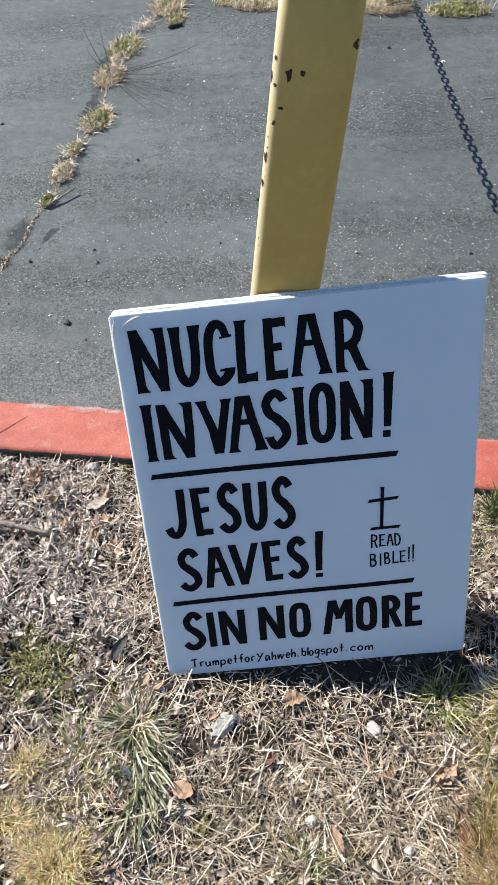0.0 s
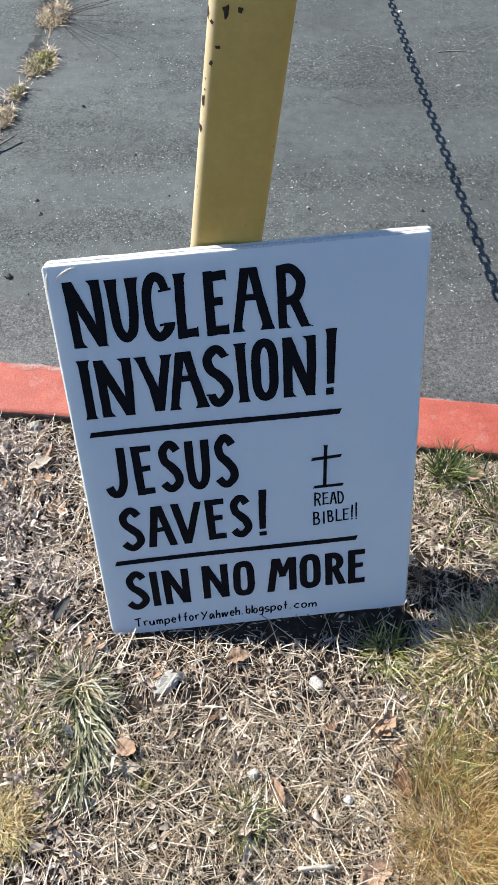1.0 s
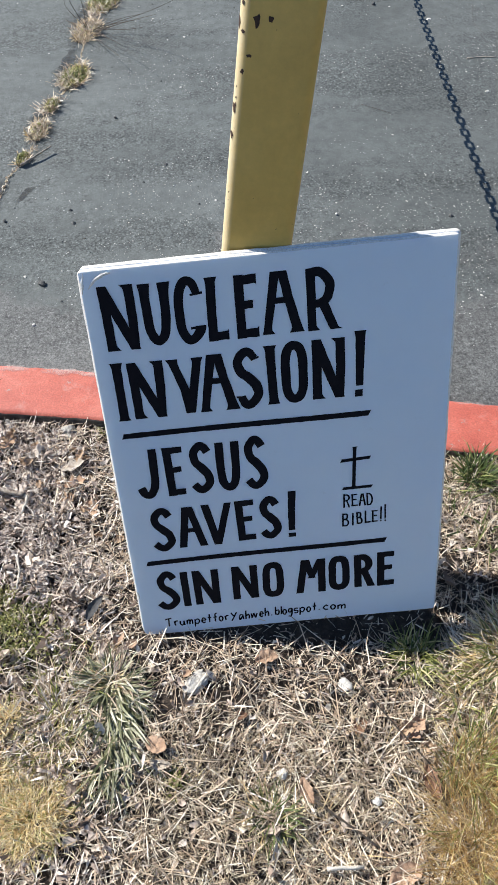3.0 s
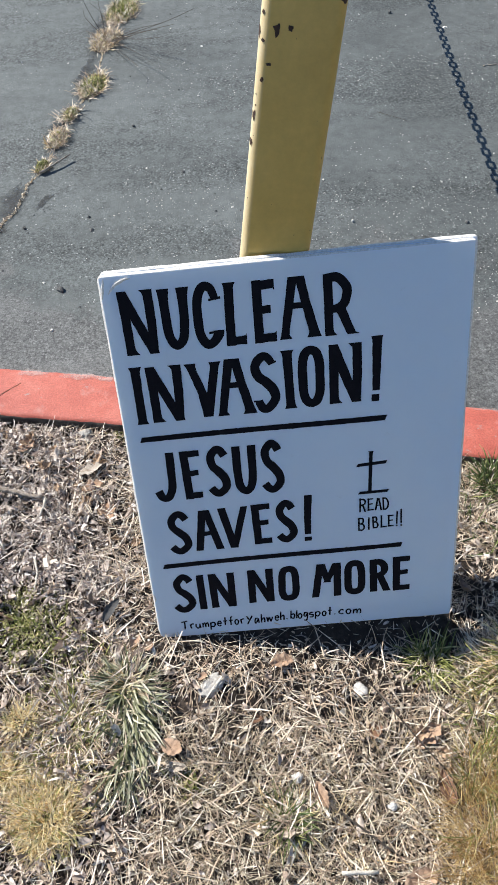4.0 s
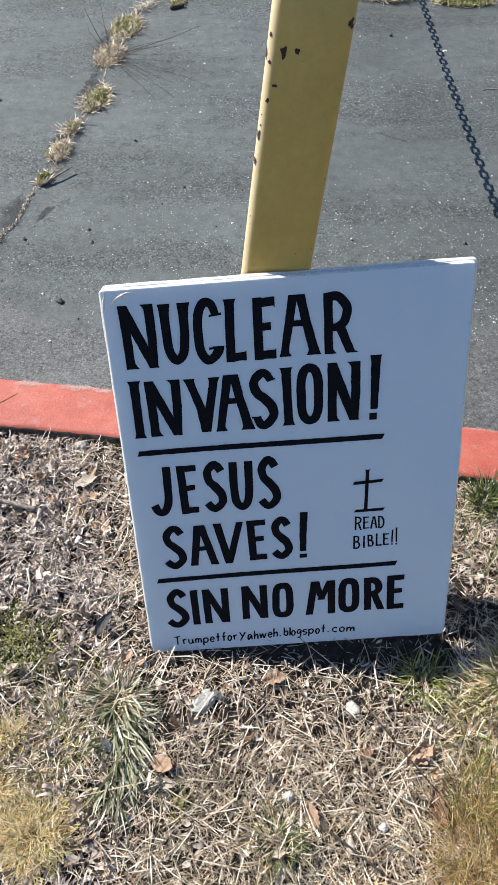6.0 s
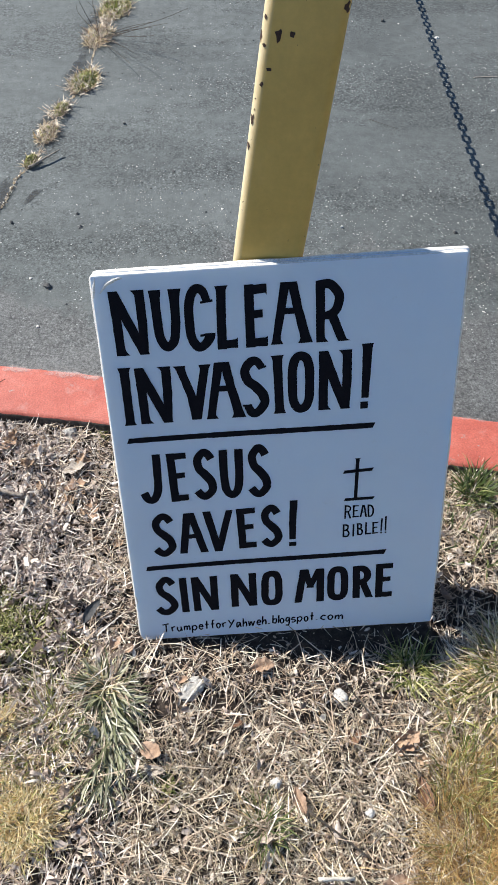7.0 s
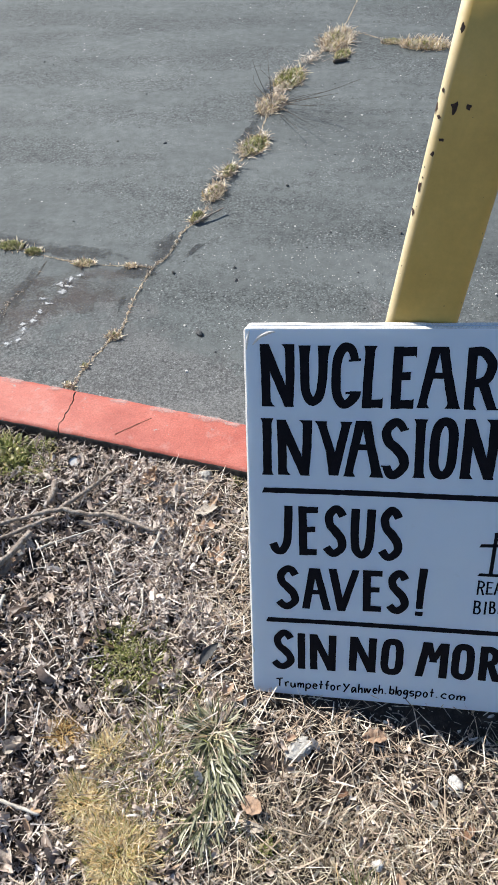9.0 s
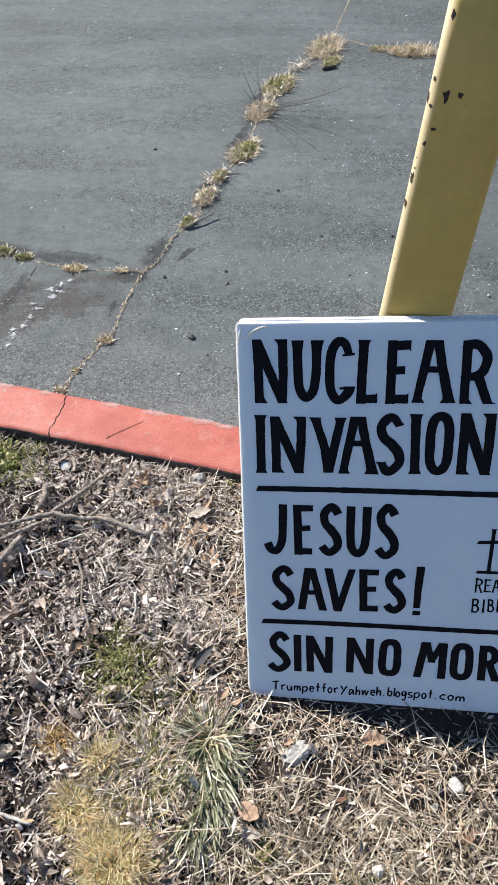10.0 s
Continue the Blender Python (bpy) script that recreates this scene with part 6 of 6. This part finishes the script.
for i, (x, y, r, n, ln, green) in enumerate([(0.445, 0.322, 0.042, 200, 0.090, 0.9), (0.520, 0.200, 0.040, 80, 0.09, 0.7), (0.405, 0.300, 0.060, 150, 0.07, 0.15), (0.360, 0.215, 0.060, 160, 0.07, 0.1), (0.48, 0.30, 0.06, 140, 0.07, 0.15),
                                              (0.56, 0.33, 0.07, 160, 0.08, 0.3), (0.62, 0.22, 0.08, 160, 0.08, 0.3), (0.43, 0.16, 0.06, 140, 0.07, 0.15)]):
    tuft("grass_tuft", x, y, "green grass tuft by the kerb" if green > 0.5 else "straw-coloured grass tuft by the kerb", [
        blades(GREEN, max(int(n * green), 8), r * 0.6, (ln * 0.5, ln), (0.0020, 0.0040), (30, 80), (20, 70)), blades(STRAW, int(n * (0.6 - green * 0.5)) + 24, r, (ln * 0.4, ln * 0.9), (0.0012, 0.0026), (5, 50), (15, 70), None, 0.5, "dead_foliage")], seed=80 + i)
for i, (x, y, r) in enumerate([(-0.985, 0.530, 0.040), (-0.945, 0.490, 0.035), (-1.020, 0.500, 0.035), (-0.860, 0.485, 0.018)]):
    tuft("grass_tuft", x, y, "yellow-green grass tuft in the kerb's corner", [
        blades(WEED, 34, r, (0.014, 0.045), (0.0022, 0.0046), (15, 75), (20, 80)), blades(GOLD, 40, r * 1.1, (0.015, 0.045), (0.0012, 0.0022), (10, 60), (15, 70), None, 0.5, "dry_foliage")], seed=140 + i)
for i, (x, y, r, n) in enumerate([(-0.985, 0.520, 0.058, 170), (-1.035, 0.545, 0.040, 100), (-1.050, 0.465, 0.045, 80), (-0.935, 0.500, 0.030, 70)]):
    tuft("weed_patch", x, y, "leafy yellow-green weed in the kerb's corner", [
        blades(WEED, n, r, (0.018, 0.044), (0.0030, 0.0060), (0, 50), (-10, 40), None, 0.5, "leafage"), blades(WEED, n // 3, r, (0.020, 0.045), (0.0022, 0.0042), (20, 80), (10, 60)),
        blades(STRAW, n // 5, r * 1.1, (0.015, 0.05), (0.0012, 0.0024), (5, 50), (5, 50), None, 0.5, "dead_foliage")], "weed", seed=160 + i)
tuft("grass_tuft", 0.285, -0.275, "upright yellow-green grass beside amber grass", [
    blades(WEED, 90, 0.040, (0.05, 0.11), (0.0014, 0.0026), (50, 88), (5, 50)), blades(AMBER, 90, 0.05, (0.04, 0.09), (0.0010, 0.0019), (30, 85), (10, 60), None, 0.5, "dry_foliage")], seed=150)
tuft("grass_tuft", 0.232, -0.072, "small bright green grass tuft at the sign's foot", [
    blades(WEED, 90, 0.032, (0.030, 0.075), (0.0018, 0.0034), (30, 80), (20, 80)), blades(GREEN, 60, 0.034, (0.025, 0.060), (0.0016, 0.0032), (20, 75), (20, 80), None, 0.5, "green_foliage"), blades(WEED, 60, 0.035, (0.01, 0.025), (0.003, 0.005), (10, 60), (0, 50), None, 0.5, "leafage")], seed=101)
tuft("grass_tuft", -0.060, -0.330, "small green grass tuft in straw", [
    blades(GREEN, 70, 0.028, (0.025, 0.065), (0.0014, 0.0028), (25, 80), (20, 70)), blades(GOLD, 60, 0.04, (0.02, 0.06), (0.0010, 0.0020), (20, 70), (10, 60), None, 0.5, "dry_foliage")], seed=102)
tuft("weed_patch", -0.215, -0.260, "small yellow-green weed in straw", [blades(WEED, 130, 0.026, (0.008, 0.022), (0.0015, 0.0035), (10, 75), (0, 50), None, 0.5, "leafage"), blades(GOLD, 40, 0.03, (0.015, 0.04), (0.001, 0.002), (20, 70), (10, 60), None, 0.5, "dry_foliage")], "weed", seed=103)
tuft("grass_tuft", 0.150, -0.045, "thin upright dry blades in the sign's shade", [blades(STRAW, 26, 0.10, (0.04, 0.10), (0.0012, 0.0026), (30, 80), (10, 60), None, 0.5, "dead_foliage")], "dry grass", seed=104)
tuft("grass_tuft", -0.060, -0.075, "thin dry blades at the sign's foot", [blades(STRAW, 26, 0.10, (0.03, 0.08), (0.0012, 0.0024), (5, 30), (10, 60), None, 0.5, "dead_foliage")], "dry grass", seed=105)
tuft("grass_tuft", 0.12, -0.27, "dry pale blades fanning over straw", [blades(STRAW, 120, 0.16, (0.05, 0.13), (0.0014, 0.0026), (2, 25), (5, 30), None, 0.5, "dead_foliage"), blades(GOLD, 60, 0.15, (0.03, 0.07), (0.001, 0.002), (10, 50), (5, 40), None, 0.5, "dry_foliage")], "dry grass", seed=106)

# weeds standing in the cracks of the asphalt
WEEDS_AHEAD = [
    (-0.349, 3.300, 0.100, 260, 120, 0.11), (-0.312, 3.120, 0.055, 60, 110, 0.07), (-0.532, 2.829, 0.095, 120, 380, 0.09), (-0.578, 2.560, 0.072, 190, 20, 0.08),
    (-0.600, 2.192, 0.070, 110, 320, 0.08), (-0.662, 1.985, 0.036, 26, 190, 0.06), (-0.690, 1.825, 0.045, 130, 30, 0.06), (-0.722, 1.655, 0.030, 40, 130, 0.05),
    (0.073, 3.250, 0.100, 240, 70, 0.10)]
WEEDS_NEAR = [
    (0.658, 3.180, 0.130, 320, 60, 0.13), (1.006, 3.110, 0.140, 90, 620, 0.10), (-1.039, 1.352, 0.032, 60, 20, 0.035), (-1.320, 1.428, 0.045, 30, 150, 0.05), (-1.23, 1.40, 0.030, 26, 90, 0.045),
    (-0.836, 1.000, 0.018, 50, 6, 0.04), (-0.885, 0.868, 0.010, 6, 16, 0.025), (-0.880, 1.352, 0.018, 30, 0, 0.03), (-0.08, 3.29, 0.05, 50, 50, 0.05),
    (-0.905, 0.785, 0.012, 14, 2, 0.035)]
for i, (x, y, r, dry, green, ln) in enumerate(WEEDS_AHEAD + WEEDS_NEAR):
    lay = [blades(STRAW, int(dry * 3.2), r * 0.95, (ln * 0.18, ln * 0.62), (0.0018, 0.0042), (2, 62), (0, 60), 0, 3.0, "dead_foliage"), blades(GOLD, int(dry * 1.5), r * 0.92, (ln * 0.15, ln * 0.55), (0.0018, 0.0042), (5, 60), (0, 60), 0, 3.0, "dry_foliage")]
    if green:
        lay.append(blades(WEED, int(green * 4.0), r * 0.8, (ln * 0.14, ln * 0.42), (0.0040, 0.0085), (10, 80), (0, 60), 0, 3.0, "leafage"))
    tuft("crack_weed", x, y, "half-dry weed growing from a crack in the asphalt" if green > dry * 0.4 else "dead straw-coloured weed in an asphalt crack", lay, "weed", 0.0, 120 + i, (1.5, 0.75, 1.35) if x < -0.25 and y > 1.5 else (1.25, 0.7, 0.0))


def stalk_plant(x, y, n, height, seed, lean, fan=(0.0, 6.28)):
    """A dead weed: thin dark stalks fanning from one foot."""
    rng = np.random.default_rng(seed)
    root = thing("dead_stalks", pose(x, y, 0.004), label="thin dark dead stalks fanning from a crack", category="weed")
    for i in range(n):
        a, t, h = rng.uniform(*fan), rng.uniform(*lean), height * rng.uniform(0.4, 1.0)
        d = Vector((math.cos(a) * math.sin(t), math.sin(a) * math.sin(t), math.cos(t)))
        pts = [np.array(d * h * k + Vector((0.01 * rng.normal(), 0.01 * rng.normal(), 0)) * (k > 0)) for k in (0.0, 0.35, 0.7, 1.0)]
        bm = bmesh.new()
        line = smooth_line(pts, 3)
        tube(bm, line, [0.0015 - 0.0009 * k / (len(line) - 1) for k in range(len(line))], 5)
        part("stalk", bm, STALK, root)
    return root


stalk_plant(-0.570, 2.545, 8, 0.38, 4, (1.1, 1.45), (-1.5, 0.15))
stalk_plant(-0.575, 2.560, 4, 0.24, 5, (0.6, 1.2), (1.5, 2.6))
stalk_plant(0.640, 3.170, 14, 0.42, 2, (0.9, 1.45), (-1.3, 0.4))
stalk_plant(1.020, 3.130, 6, 0.30, 3, (0.5, 1.3), (-1.2, 0.6))
